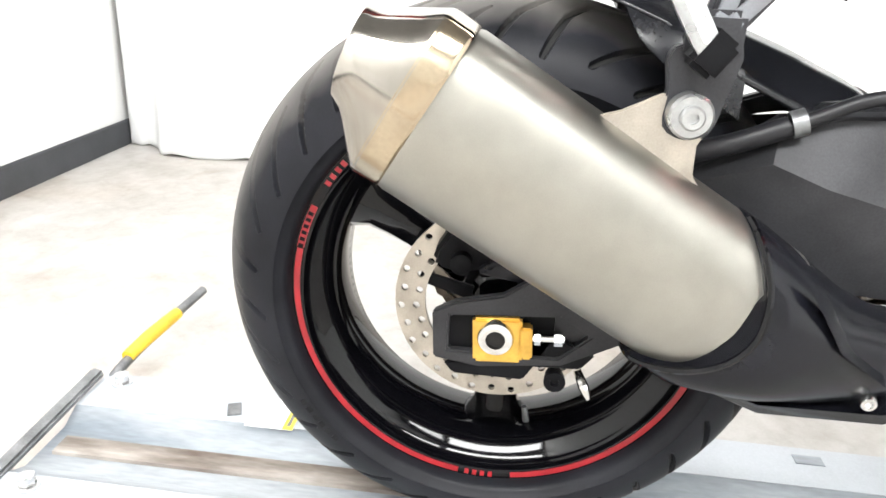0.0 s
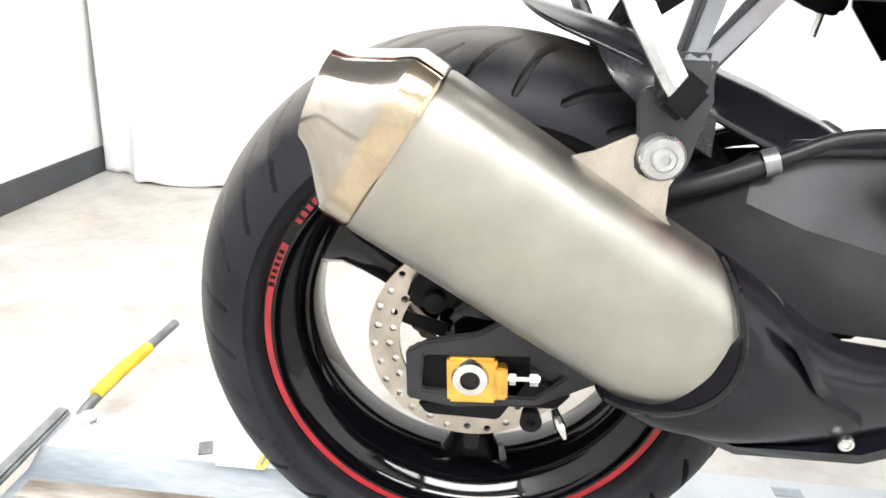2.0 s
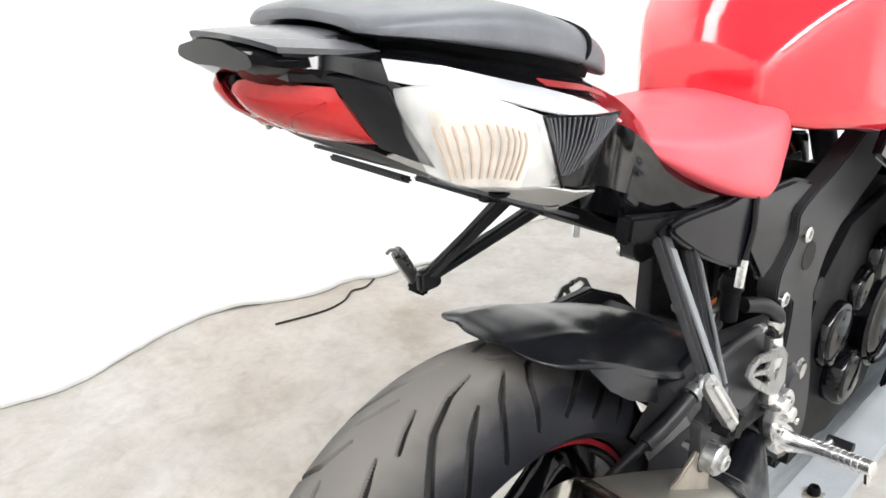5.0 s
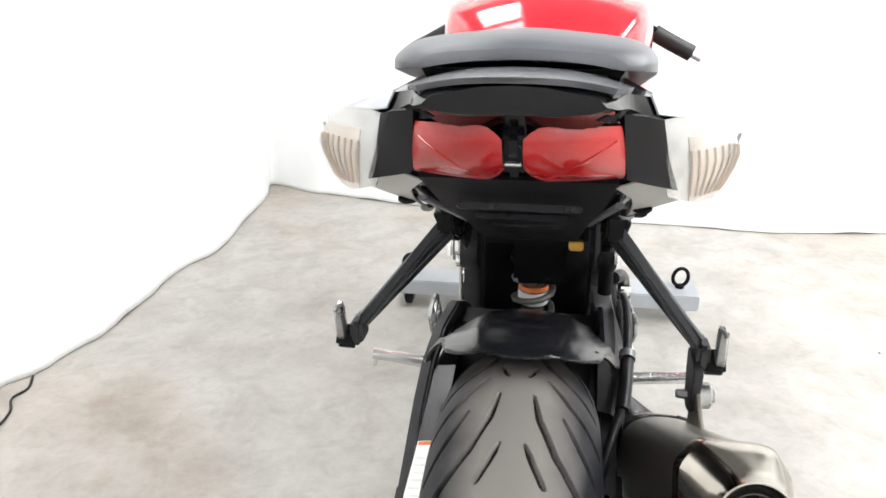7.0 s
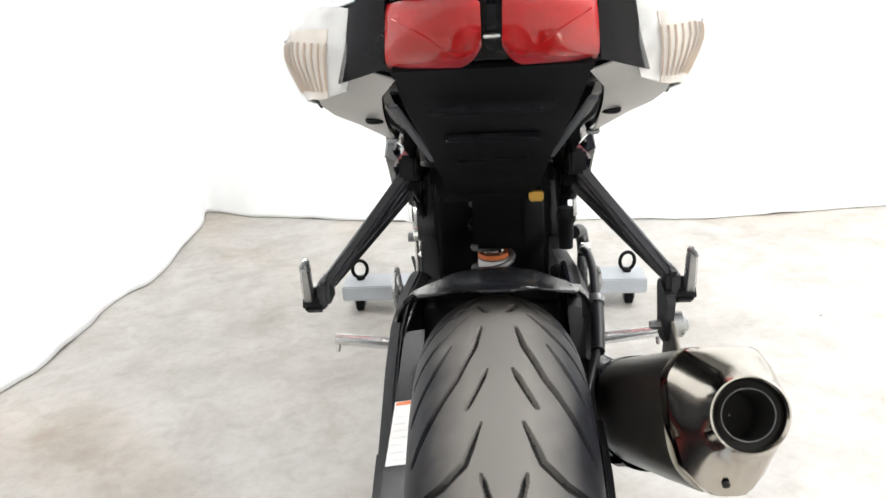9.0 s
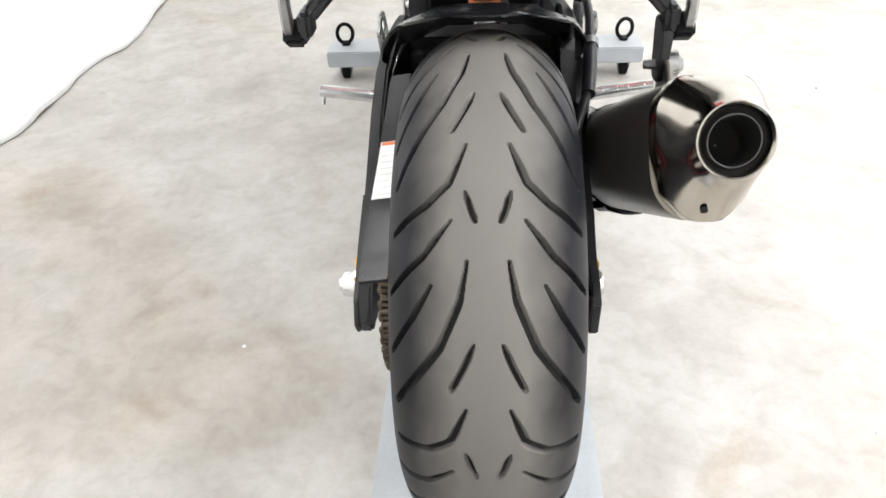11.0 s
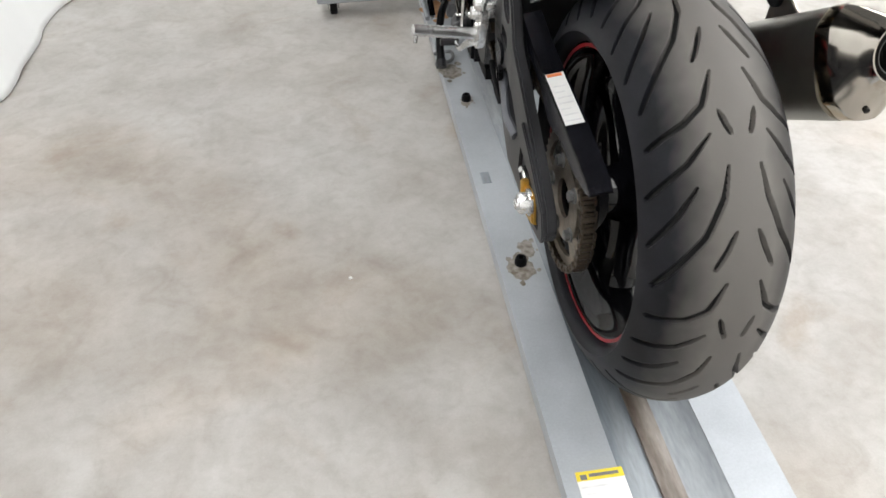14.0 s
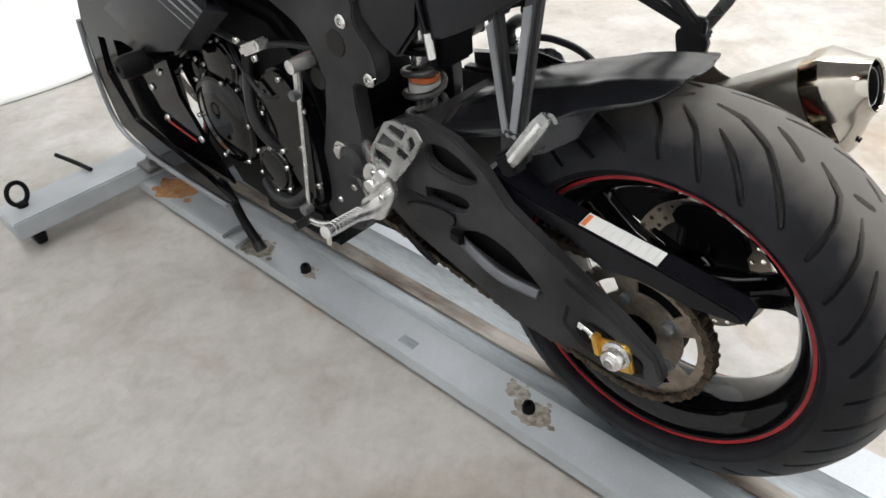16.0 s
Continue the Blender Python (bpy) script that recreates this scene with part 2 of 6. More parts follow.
def tube(pts, r, n=10, sub=6, bm=None, flat=1.0):
    """A round bar along a smooth curve; r may be a list, one radius for each point."""
    path = spline(pts, sub) if sub > 1 else [Vector(p) for p in pts]
    m = len(path)
    if isinstance(r, (list, tuple)):
        rad = [float(np.interp(i / (m - 1) * (len(r) - 1), range(len(r)), r)) for i in range(m)]
    else:
        rad = [r] * m
    up, rings = None, []
    for i, p in enumerate(path):
        d = (path[min(i + 1, m - 1)] - path[max(i - 1, 0)]).normalized()
        if up is None:
            up = d.orthogonal().normalized()
        up = (up - d * up.dot(d)).normalized()
        side = d.cross(up)
        rings.append([p + (up * math.cos(a) + side * math.sin(a) * flat) * rad[i] for a in [2 * math.pi * k / n for k in range(n)]])
    return loft(rings, bm=bm)


def lathe(profile, centre=(0, 0, 0), n=64, axis="x", bm=None, closed=False, turn=None):
    """Turn (along, radius) pairs about an axis through centre."""
    bm = bm or bmesh.new()
    rows = []
    for k in range(n):
        a = 2 * math.pi * k / n
        row = []
        for s, r in profile:
            v = {"x": Vector((s, r * math.cos(a), r * math.sin(a))), "y": Vector((r * math.cos(a), s, r * math.sin(a))), "z": Vector((r * math.cos(a), r * math.sin(a), s))}[axis]
            if turn:
                v = turn @ v
            row.append(bm.verts.new(v + Vector(centre)))
        rows.append(row)
    m = len(profile)
    for k in range(n):
        a, b = rows[k], rows[(k + 1) % n]
        for i in range(m if closed else m - 1):
            j = (i + 1) % m
            bm.faces.new((a[i], a[j], b[j], b[i]))
    if not closed:
        bmesh.ops.remove_doubles(bm, verts=[v for row in rows for v in row], dist=1e-5)
    return bm


def block(c, size, bevel=0.002, turn=(0, 0, 0), bm=None):
    own = bm is None
    bm = bm or bmesh.new()
    m = pose(*c, *turn) @ Matrix.Diagonal((*size, 1))
    bmesh.ops.create_cube(bm, size=1, matrix=m)
    if own:
        crisp(bm, bevel)
    return bm


def bar(a, b, w, h, bevel=0.002, taper=1.0, up=(1, 0, 0)):
    """A straight bar of box section from a to b; w across, h along up."""
    a, b = Vector(a), Vector(b)
    d = (b - a).normalized()
    u = (Vector(up) - d * d.dot(Vector(up))).normalized()
    s = d.cross(u)
    rings = []
    for p, k in ((a, 1), (b, taper)):
        rings.append([p + s * w / 2 * k * i + u * h / 2 * k * j for i, j in ((-1, -1), (1, -1), (1, 1), (-1, 1))])
    bm = loft(rings)
    bmesh.ops.recalc_face_normals(bm, faces=bm.faces)
    return crisp(bm, bevel)


def towards(d):
    """A turn that takes +x to the direction d."""
    return Vector(d).to_track_quat("X", "Z").to_matrix()


def bolt(c, d=(1, 0, 0), r=0.007, h=0.006, hexagon=False):
    """A screw head: a domed socket head, or a hexagon on a washer."""
    t = towards(d)
    if hexagon:
        bm = lathe([(0, 0), (0, r * 1.35), (h * 0.25, r * 1.35), (h * 0.25, r)], c, 18, turn=t)
        lathe([(h * 0.25, r), (h * 0.95, r), (h, r * 0.85), (h, r * 0.0)], c, 6, turn=t, bm=bm)
        return bm
    return lathe([(0, 0), (0, r), (h * 0.6, r), (h, r * 0.8), (h, r * 0.5), (h * 0.45, r * 0.45), (h * 0.45, 0)], c, 14, turn=t)


def shell(bm, thick=0.002):
    geom = bm.faces[:]
    bmesh.ops.recalc_face_normals(bm, faces=geom)
    bmesh.ops.solidify(bm, geom=geom, thickness=thick)
    return bm


def mirrored(bm):
    """The same mesh on the other side of the bike."""
    bmesh.ops.scale(bm, vec=(-1, 1, 1), verts=bm.verts)
    bmesh.ops.reverse_faces(bm, faces=bm.faces)
    return bm

# ---- the room ----
def flat_sheet(x0, x1, y0, y1, z, thick, bevel=0.0):
    return block(((x0 + x1) / 2, (y0 + y1) / 2, z + thick / 2), (x1 - x0, y1 - y0, abs(thick)), bevel)


floor = part("floor", flat_sheet(-1.95, 2.95, -1.62, 3.1, -0.1, 0.1), CONCRETE)
tagged(floor, "pale grey-brown stained concrete floor", "floor", kind="structure")
wall_south = part("wall_south", block((0.5, -1.52, CEILING / 2), (4.9, 0.2, CEILING)), WALL)
tagged(wall_south, "plain white painted wall above a dark skirting", "wall", kind="structure")
wall_west = part("wall_west", block((-1.86, 0.84, CEILING / 2), (0.18, 4.5, CEILING)), WALL)
tagged(wall_west, "plain white wall behind a hung sheet", "wall", kind="structure")
wall_north = part("wall_north", block((0.5, 3.0, CEILING / 2), (4.9, 0.18, CEILING)), WALL)
tagged(wall_north, "plain white wall behind a hung sheet", "wall", kind="structure")
wall_east = part("wall_east", block((2.86, 0.84, CEILING / 2), (0.18, 4.5, CEILING)), DIM_WALL)
tagged(wall_east, "unseen plain wall, toned grey to fill the right side", "wall", kind="structure")
ceiling = part("ceiling", flat_sheet(-1.95, 2.95, -1.62, 3.1, CEILING, 0.1), DULL)
tagged(ceiling, "unseen plain ceiling, toned dark to deepen reflections", "ceiling", kind="structure")
baseboard = part("baseboard", block((0.5, -1.413, 0.045), (4.45, 0.014, 0.09), 0.003), SKIRT)
tagged(baseboard, "dark grey skirting board along the white wall", "skirting", kind="structure")

# The white sheet hangs round three sides; its hem wanders over the concrete.
HEM = [(-1.715, -1.405), (-1.68, -1.29), (-1.58, -1.20), (-1.60, -0.95), (-1.64, -0.76), (-1.56, -0.45), (-1.49, -0.12), (-1.60, 0.31), (-1.47, 0.60),
       (-1.44, 0.80), (-1.38, 0.97), (-1.34, 1.18), (-1.35, 1.55), (-1.30, 1.90), (-1.36, 2.45), (-1.40, 2.68), (-1.15, 2.58), (-0.95, 2.535), (-0.60, 2.455),
       (0.0, 2.36), (0.56, 2.34), (1.0, 2.305), (1.4, 2.36), (2.0, 2.42), (2.45, 2.35), (2.68, 2.15)]


def hung_sheet():
    hem = spline([(x, y, 0) for x, y in HEM], 10)
    rows, heights = [], [0.002, 0.02, 0.06, 0.15, 0.35, 0.7, 1.2, 1.9, CEILING - 0.04]
    for z in heights:
        k = min(1, z / 0.9)
        row = []
        for i, p in enumerate(hem):
            top = Vector((min(max(p.x, -1.70), 2.70), p.y, 0))
            if p.x < -1.2 and p.y < 2.6:
                top.x = -1.70
            if p.y > 2.2:
                top.y = 2.82
            if p.x > 2.3:
                top.x = 2.70
            q = p.lerp(top, 0.55 * k ** 0.8)
            fold = 0.012 * math.sin(i * 0.55) * (0.3 + 0.7 * k) + 0.02 * noise.noise((i * 0.13, z * 1.3, 3.0))
            inward = Vector((0.5, 0.8, 0)) - Vector((q.x, q.y, 0))
            q = q + inward.normalized() * fold
            if z < 0.03:
                q = q + inward.normalized() * 0.008 * noise.noise((i * 0.4, 0, 9))
            lift = 0.012 * max(0, noise.noise((i * 0.21, 5, 1))) if z < 0.1 else 0
            row.append((q.x, q.y, z + lift))
        rows.append(row)
    return loft(rows, closed=False)


sheet = part("backdrop", hung_sheet(), SHEET, angle=60)
mod = sheet.modifiers.new("thickness", "SOLIDIFY")
mod.thickness = 0.004
tagged(sheet, "white fabric backdrop sheet with its hem trailing on the floor", "backdrop", kind="structure")

# Panels for the assumed lamps, all out of view.
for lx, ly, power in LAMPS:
    lamp = empty("assumed_ceiling_light", "unseen white panel light assumed on the ceiling", "ceiling light", "ceiling lights")
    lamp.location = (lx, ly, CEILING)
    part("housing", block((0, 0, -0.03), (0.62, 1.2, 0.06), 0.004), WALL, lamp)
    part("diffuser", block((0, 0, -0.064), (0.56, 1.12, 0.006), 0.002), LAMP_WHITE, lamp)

cable = part("cable", tube([(-1.40, 0.86, 0.004), (-1.37, 0.80, 0.004), (-1.38, 0.75, 0.004), (-1.34, 0.69, 0.004), (-1.33, 0.60, 0.004), (-1.37, 0.45, 0.004)], 0.0035, 6), HOSE)
tagged(cable, "thin black cable lying on the concrete beside the sheet", "cable")
for px_, py_ in ((0.992, 1.337), (-0.451, 0.238), (0.62, 0.05), (0.95, -0.1)):
    pebble = part("debris", lathe([(0, 0), (0, 0.004), (0.002, 0.003), (0.003, 0)], (px_, py_, 0), 7, "z"), STEEL if px_ > 0.9 else PAPER)
    tagged(pebble, "tiny crumb of debris on the concrete floor", "debris")

# ---- the wheel dolly under the bike ----
dolly = empty("motorcycle_dolly", "grey painted steel motorcycle dolly with a long wheel channel", "dolly")
Y0, Y1 = -0.605, 1.46
TOP, BED = 0.052, 0.037


def rail(profile, y0=Y0, y1=Y1, bevel=0.0015):
    return crisp(loft([[(x, y, z) for x, z in profile] for y in (y0, y1)]), bevel)


part("flange", rail([(-0.163, 0.020), (-0.163, TOP), (-0.076, TOP), (-0.076, TOP - 0.005), (-0.158, TOP - 0.005), (-0.158, 0.020)], bevel=0.0025), DOLLY, dolly)
part("flange", rail([(0.163, 0.020), (0.163, TOP), (0.076, TOP), (0.076, TOP - 0.005), (0.158, TOP - 0.005), (0.158, 0.020)], bevel=0.0025), DOLLY, dolly)
part("channel", rail([(-0.076, TOP - 0.001), (-0.072, TOP - 0.003), (-0.044, BED - 0.002), (0.044, BED - 0.002), (0.072, TOP - 0.003), (0.076, TOP - 0.001), (0.076, TOP - 0.006), (0.044, BED - 0.008), (-0.044, BED - 0.008), (-0.076, TOP - 0.006)]), TROUGH, dolly, "grey channel with scuffed paint, darkened for shade on its slopes")
part("wear_strip", rail([(-0.021, BED - 0.003), (-0.020, BED + 0.003), (0.015, BED + 0.003), (0.016, BED - 0.003)], Y0 + 0.02, Y1 - 0.05, 0), RUST, dolly, "brown scuffed and rusty strip along the channel")


def stain(c, r, material, seed):
    """A thin ragged blot with a few drops round it."""
    bm = bmesh.new()
    for dx, dy, size in ((0, 0, 1.0), (0.9, 1.3, 0.3), (-0.8, 0.9, 0.22), (1.2, -0.5, 0.16), (-0.3, -1.7, 0.2)):
        vs = []
        for k in range(48):
            a = 2 * math.pi * k / 48
            q = r * size * (1 + 0.40 * noise.noise((math.cos(a) * 1.4 + seed, math.sin(a) * 1.4, seed + dx)) + 0.16 * noise.noise((math.cos(a) * 4 + seed, math.sin(a) * 5, seed - dx)))
            vs.append(bm.verts.new((c[0] + dx * r + q * math.cos(a), c[1] + dy * r + q * 1.3 * math.sin(a), c[2])))
        bm.faces.new(vs)
    return bm


for bx, by in ((-0.120, 0.174), (-0.122, 0.787), (-0.139, -0.568), (0.097, -0.561), (0.12, 0.174), (0.12, 0.787)):
    dark = by > 0
    part("bolt", bolt((bx, by, TOP), (0, 0, 1), 0.012 if dark else 0.011, 0.017 if dark else 0.018, not dark), MATT if dark else ALU, dolly, "black round bolt head" if dark else "dull steel hexagon bolt")
    if dark:
        part("oil_stain", stain((bx, by - 0.01, TOP + 0.0006), 0.026 if by < 0.5 else 0.015, OIL, by * 7 + bx), OIL, dolly, "brown oily stain round a bolt")
part("oil_stain", stain((-0.098, 0.215, TOP + 0.0007), 0.016, OIL, 4.2), OIL, dolly)
part("oil_stain", stain((-0.14, 0.94, TOP + 0.0007), 0.03, OIL, 2.2), OIL, dolly)
part("rust_patch", stain((-0.12, 1.33, TOP + 0.0008), 0.045, ORANGE_RUST, 6.1), ORANGE_RUST, dolly, "orange rust patch")
part("slot_plate", plate([(0.435, TOP), (0.475, TOP), (0.475, TOP + 0.001), (0.435, TOP + 0.001)], -0.145, -0.125, bevel=0), TROUGH, dolly)
part("slot_plate", block((-0.105, -0.375, TOP + 0.001), (0.03, 0.02, 0.002), 0.0005, (0, 0, 20)), STEEL, dolly)
part("stirrup", tube([(-0.175, 0.98, TOP + 0.003), (-0.13, 0.98, TOP + 0.012), (-0.125, 1.03, TOP + 0.012), (-0.17, 1.04, TOP + 0.003)], 0.005, 8), STEEL, dolly)
warning = part("warning_label", block((-0.106, -0.312, TOP + 0.0006), (0.072, 0.070, 0.001), 0), PAPER, dolly, "white warning label with a yellow headline strip")
part("label_headline", block((-0.106, -0.2845, TOP + 0.0013), (0.072, 0.015, 0.0006), 0), YELLOW_LABEL, warning, "yellow headline strip")
part("label_print", block((-0.100, -0.2845, TOP + 0.0018), (0.045, 0.005, 0.0004), 0), DULL, warning)
part("label_print", block((-0.131, -0.2865, TOP + 0.0018), (0.010, 0.008, 0.0004), 0), DULL, warning)
for k in range(4):
    part("label_print", block((-0.110 + 0.004 * (k % 2), -0.302 - 0.011 * k, TOP + 0.0015), (0.056, 0.003, 0.0004), 0), INK, warning)
part("cross_beam", block((0, 1.488, 0.075), (0.98, 0.115, 0.05), 0.004), DOLLY, dolly)
part("cross_beam", block((0, -0.50, 0.014), (0.30, 0.06, 0.012), 0.003), DOLLY, dolly)
for s in (-1, 1):
    ring = part("lifting_eye", tube([(s * 0.437 + 0.024 * math.cos(a), 1.498 + 0.004 * math.cos(a), 0.136 + 0.03 * math.sin(a)) for a in [2 * math.pi * k / 16 for k in range(17)]], 0.006, 8, 2), MATT, dolly, "black steel ring")
    part("eye_shank", lathe([(0.10, 0), (0.10, 0.014), (0.108, 0.014), (0.112, 0.007), (0.112, 0)], (s * 0.437, 1.498, 0), 12, "z"), MATT, ring)
    castor = part("castor", block((s * 0.44, 1.488, 0.045), (0.035, 0.04, 0.012), 0.002), MATT, dolly)
    part("castor_wheel", lathe([(-0.012, 0.008), (-0.012, 0.020), (-0.009, 0.024), (0.009, 0.024), (0.012, 0.020), (0.012, 0.008)], (s * 0.44, 1.470, 0.0245), 24, closed=True), MATT, castor)
    part("castor_fork", plate([(1.46, 0.02), (1.475, 0.015), (1.50, 0.045), (1.465, 0.045)], s * 0.44 - 0.018, s * 0.44 - 0.015), STEEL, castor)
    part("castor_fork", plate([(1.46, 0.02), (1.475, 0.015), (1.50, 0.045), (1.465, 0.045)], s * 0.44 + 0.015, s * 0.44 + 0.018), STEEL, castor)
    part("foot", lathe([(0, 0), (0, 0.02), (0.012, 0.02), (0.020, 0.009), (0.024, 0.009), (0.024, 0)], (s * 0.13, -0.45, 0), 16, "z"), MATT, dolly)
part("lock_pin", tube([(-0.248, 1.513, 0.105), (-0.262, 1.585, 0.110), (-0.276, 1.655, 0.112)], 0.006, 8), MATT, dolly)
part("clamp", block((-0.02, 1.40, 0.115), (0.24, 0.03, 0.03), 0.004), STEEL, dolly)
part("clamp", block((-0.13, 1.40, 0.105), (0.06, 0.07, 0.012), 0.003), STEEL, dolly)
part("clamp_lug", block((-0.09, 1.24, 0.092), (0.03, 0.03, 0.04), 0.004), STEEL, dolly)
part("clamp_lug", block((-0.085, 1.17, 0.085), (0.025, 0.025, 0.03), 0.004), STEEL, dolly)
# The pry bar with its yellow grip leans on the back end of the channel.
part("ramp_lever", bar((-0.150, -0.612, 0.062), (0.15, -0.612, 0.052), 0.020, 0.014, 0.004, up=(0, 0.2, 1)), STEEL, dolly, "dark steel end bar")
part("lever_rod", tube([(-0.12, -0.598, 0.036), (-0.20, -0.595, 0.052), (-0.34, -0.576, 0.07), (-0.435, -0.567, 0.075)], 0.0085, 10), STEEL, dolly)
part("yellow_grip", tube([(-0.205, -0.595, 0.058), (-0.27, -0.588, 0.064), (-0.345, -0.575, 0.0705)], [0.0105, 0.0118, 0.0105], 12), YELLOW, dolly, "yellow plastic grip")

# ---- the motorcycle ----
bike = empty("motorcycle", "black sports motorcycle with red seat and tank on a dolly", "motorcycle")
ZC, RT, AT = 0.351, 0.2130, 0.0980

# Tread grooves: (degrees up from the rear, degrees across the crown) and half width in mm.
GROOVES = [
    ([(74.5, 7.4), (70.4, 13), (66.5, 19.5)], 2.3),
    ([(63.2, 11.6), (56.3, 20.7), (53, 34), (49.4, 62)], 2.8),
    ([(54.3, 11.8), (51, 8.7), (49.4, 6.5)], 2.2),
    ([(49.7, 19.6), (44, 35.7), (37.3, 67)], 2.5),
    ([(42.8, 10.8), (36.3, 14.8), (28.4, 26), (14.4, 61)], 3.0),
    ([(39, 30.5), (33, 43.5), (25, 66)], 2.5),
]
REPEATS = 8


def groove_depth(th, ps):
    """Depth in metres at an angle round the tyre and an angle across it (arrays, degrees)."""
    period = 360 / REPEATS
    depth = np.zeros_like(th)
    px = np.abs(ps) * math.pi / 180 * AT * 1000
    for line, half in GROOVES:
        total, done = sum(math.hypot((b[0] - a[0]) * 5, b[1] - a[1]) for a, b in zip(line, line[1:])), 0.0
        for (t0, p0), (t1, p1) in zip(line, line[1:]):
            span = math.hypot((t1 - t0) * 5, p1 - p0)
            for shift in (-2, -1, 0, 1):
                rad = (RT + AT * np.cos(np.radians(ps))) * 1000 * math.pi / 180
                base = (th % period)
                u = (base - (t0 + shift * period)) * rad
                v = px - p0 * math.pi / 180 * AT * 1000
                du = (t1 - t0) * rad
                dv = (p1 - p0) * math.pi / 180 * AT * 1000
                k = np.clip((u * du + v * dv) / (du * du + dv * dv), 0, 1)
                dist = np.hypot(u - k * du, v - k * dv)
                q = (done + k * span) / total
                width = half * 1.25 * np.minimum(1, 0.35 + 2.6 * np.minimum(q, 1.15 - q))
                depth = np.maximum(depth, np.clip((width + 0.6 - dist) / 1.2, 0, 1))
            done += span
    return depth * 0.0065


def tyre_mesh(yc, zc, major, minor, nt, ns, grooved):
    """Crown as a round section, sidewalls running in to the bead."""
    pad = [(0.0935, 0.236), (0.0905, 0.229), (0.085, 0.2245), (0.0765, 0.2225), (0.070, 0.2215)]
    k = minor / AT
    side = [(x * k, (r - RT) * k + major) for x, r in pad]
    ps = np.linspace(-76, 76, ns)
    th = np.linspace(0, 360, nt, endpoint=False)
    T, S = np.meshgrid(th, ps, indexing="ij")
    dep = groove_depth(T, S) if grooved else np.zeros_like(T)
    rr = major + (minor - dep) * np.cos(np.radians(S))
    xx = (minor - dep) * np.sin(np.radians(S))
    left = [(-x, r) for x, r in side[::-1]]
    full_x = np.concatenate([np.tile([x for x, _ in left], (nt, 1)), xx, np.tile([x for x, _ in side], (nt, 1))], 1)
    full_r = np.concatenate([np.tile([r for _, r in left], (nt, 1)), rr, np.tile([r for _, r in side], (nt, 1))], 1)
    m = full_x.shape[1]
    a = np.radians(th)[:, None]
    verts = np.stack([full_x, yc - full_r * np.cos(a), zc + full_r * np.sin(a)], -1).reshape(-1, 3)
    i, j = np.meshgrid(np.arange(nt), np.arange(m - 1), indexing="ij")
    i2 = (i + 1) % nt
    faces = np.stack([i * m + j, i * m + j + 1, i2 * m + j + 1, i2 * m + j], -1).reshape(-1, 4)
    me = bpy.data.meshes.new("tyre")
    me.from_pydata(verts.tolist(), [], faces.tolist())
    me.update()
    # Deep groove faces get the second, darker material.
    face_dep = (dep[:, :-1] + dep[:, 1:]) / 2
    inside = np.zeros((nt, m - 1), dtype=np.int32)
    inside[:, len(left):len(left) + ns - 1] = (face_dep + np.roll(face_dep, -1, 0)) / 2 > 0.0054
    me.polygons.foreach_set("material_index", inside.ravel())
    return me


def tread_rubber():
    """Rubber worn pale and brownish along the crown, bluish black on the shoulders; groove floors have their own darker
    rubber.
    """
    m = mat("tread_rubber", (0.011, 0.0115, 0.0145), 0.36, 0, 0.25, 18, 0.05, 500, spec=0.14)
    nt = m.node_tree
    b = nt.nodes["Principled BSDF"]
    old = b.inputs["Base Color"].links[0].from_socket
    xyz = nt.nodes.new("ShaderNodeSeparateXYZ")
    nt.links.new(nt.nodes["Texture Coordinate"].outputs["Object"], xyz.inputs[0])
    far = nt.nodes.new("ShaderNodeMath")
    far.operation = "ABSOLUTE"
    nt.links.new(xyz.outputs["X"], far.inputs[0])
    n = nt.nodes.new("ShaderNodeTexNoise")
    n.inputs["Scale"].default_value = 22
    nt.links.new(nt.nodes["Texture Coordinate"].outputs["Object"], n.inputs["Vector"])
    wob = nt.nodes.new("ShaderNodeMath")
    wob.operation, wob.inputs[1].default_value = "MULTIPLY_ADD", 0.03
    nt.links.new(n.outputs["Fac"], wob.inputs[0])
    nt.links.new(far.outputs[0], wob.inputs[2])
    r = nt.nodes.new("ShaderNodeMapRange")
    r.inputs["From Min"].default_value, r.inputs["From Max"].default_value = 0.044, 0.088
    r.inputs["To Min"].default_value, r.inputs["To Max"].default_value = 1, 0
    nt.links.new(wob.outputs[0], r.inputs["Value"])
    mix = nt.nodes.new("ShaderNodeMix")
    mix.data_type = "RGBA"
    nt.links.new(r.outputs["Result"], mix.inputs["Factor"])
    nt.links.new(old, mix.inputs["A"])
    mix.inputs["B"].default_value = (0.150, 0.141, 0.132, 1)
    nt.links.new(mix.outputs["Result"], b.inputs["Base Color"])
    rough = nt.nodes.new("ShaderNodeMapRange")
    rough.inputs["To Min"].default_value, rough.inputs["To Max"].default_value = 0.42, 0.60
    nt.links.new(r.outputs["Result"], rough.inputs["Value"])
    nt.links.new(rough.outputs["Result"], b.inputs["Roughness"])
    return m


wheel = part("rear_wheel", lathe([(-0.075, 0), (-0.075, 0.026), (-0.06, 0.034), (-0.03, 0.045), (0.03, 0.045), (0.055, 0.036), (0.062, 0.026), (0.062, 0)], (0, 0, ZC), 48), GLOSS, bike, "black cast alloy wheel with three spokes")
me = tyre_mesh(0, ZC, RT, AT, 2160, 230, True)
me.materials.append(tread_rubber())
# Groove floors: dark unworn rubber, taken darker still to paint in shade.
me.materials.append(mat("shaded_groove_rubber", (0.006, 0.006, 0.006), 0.8, 0, 0.2, 30))
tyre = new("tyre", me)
tyre.parent = wheel
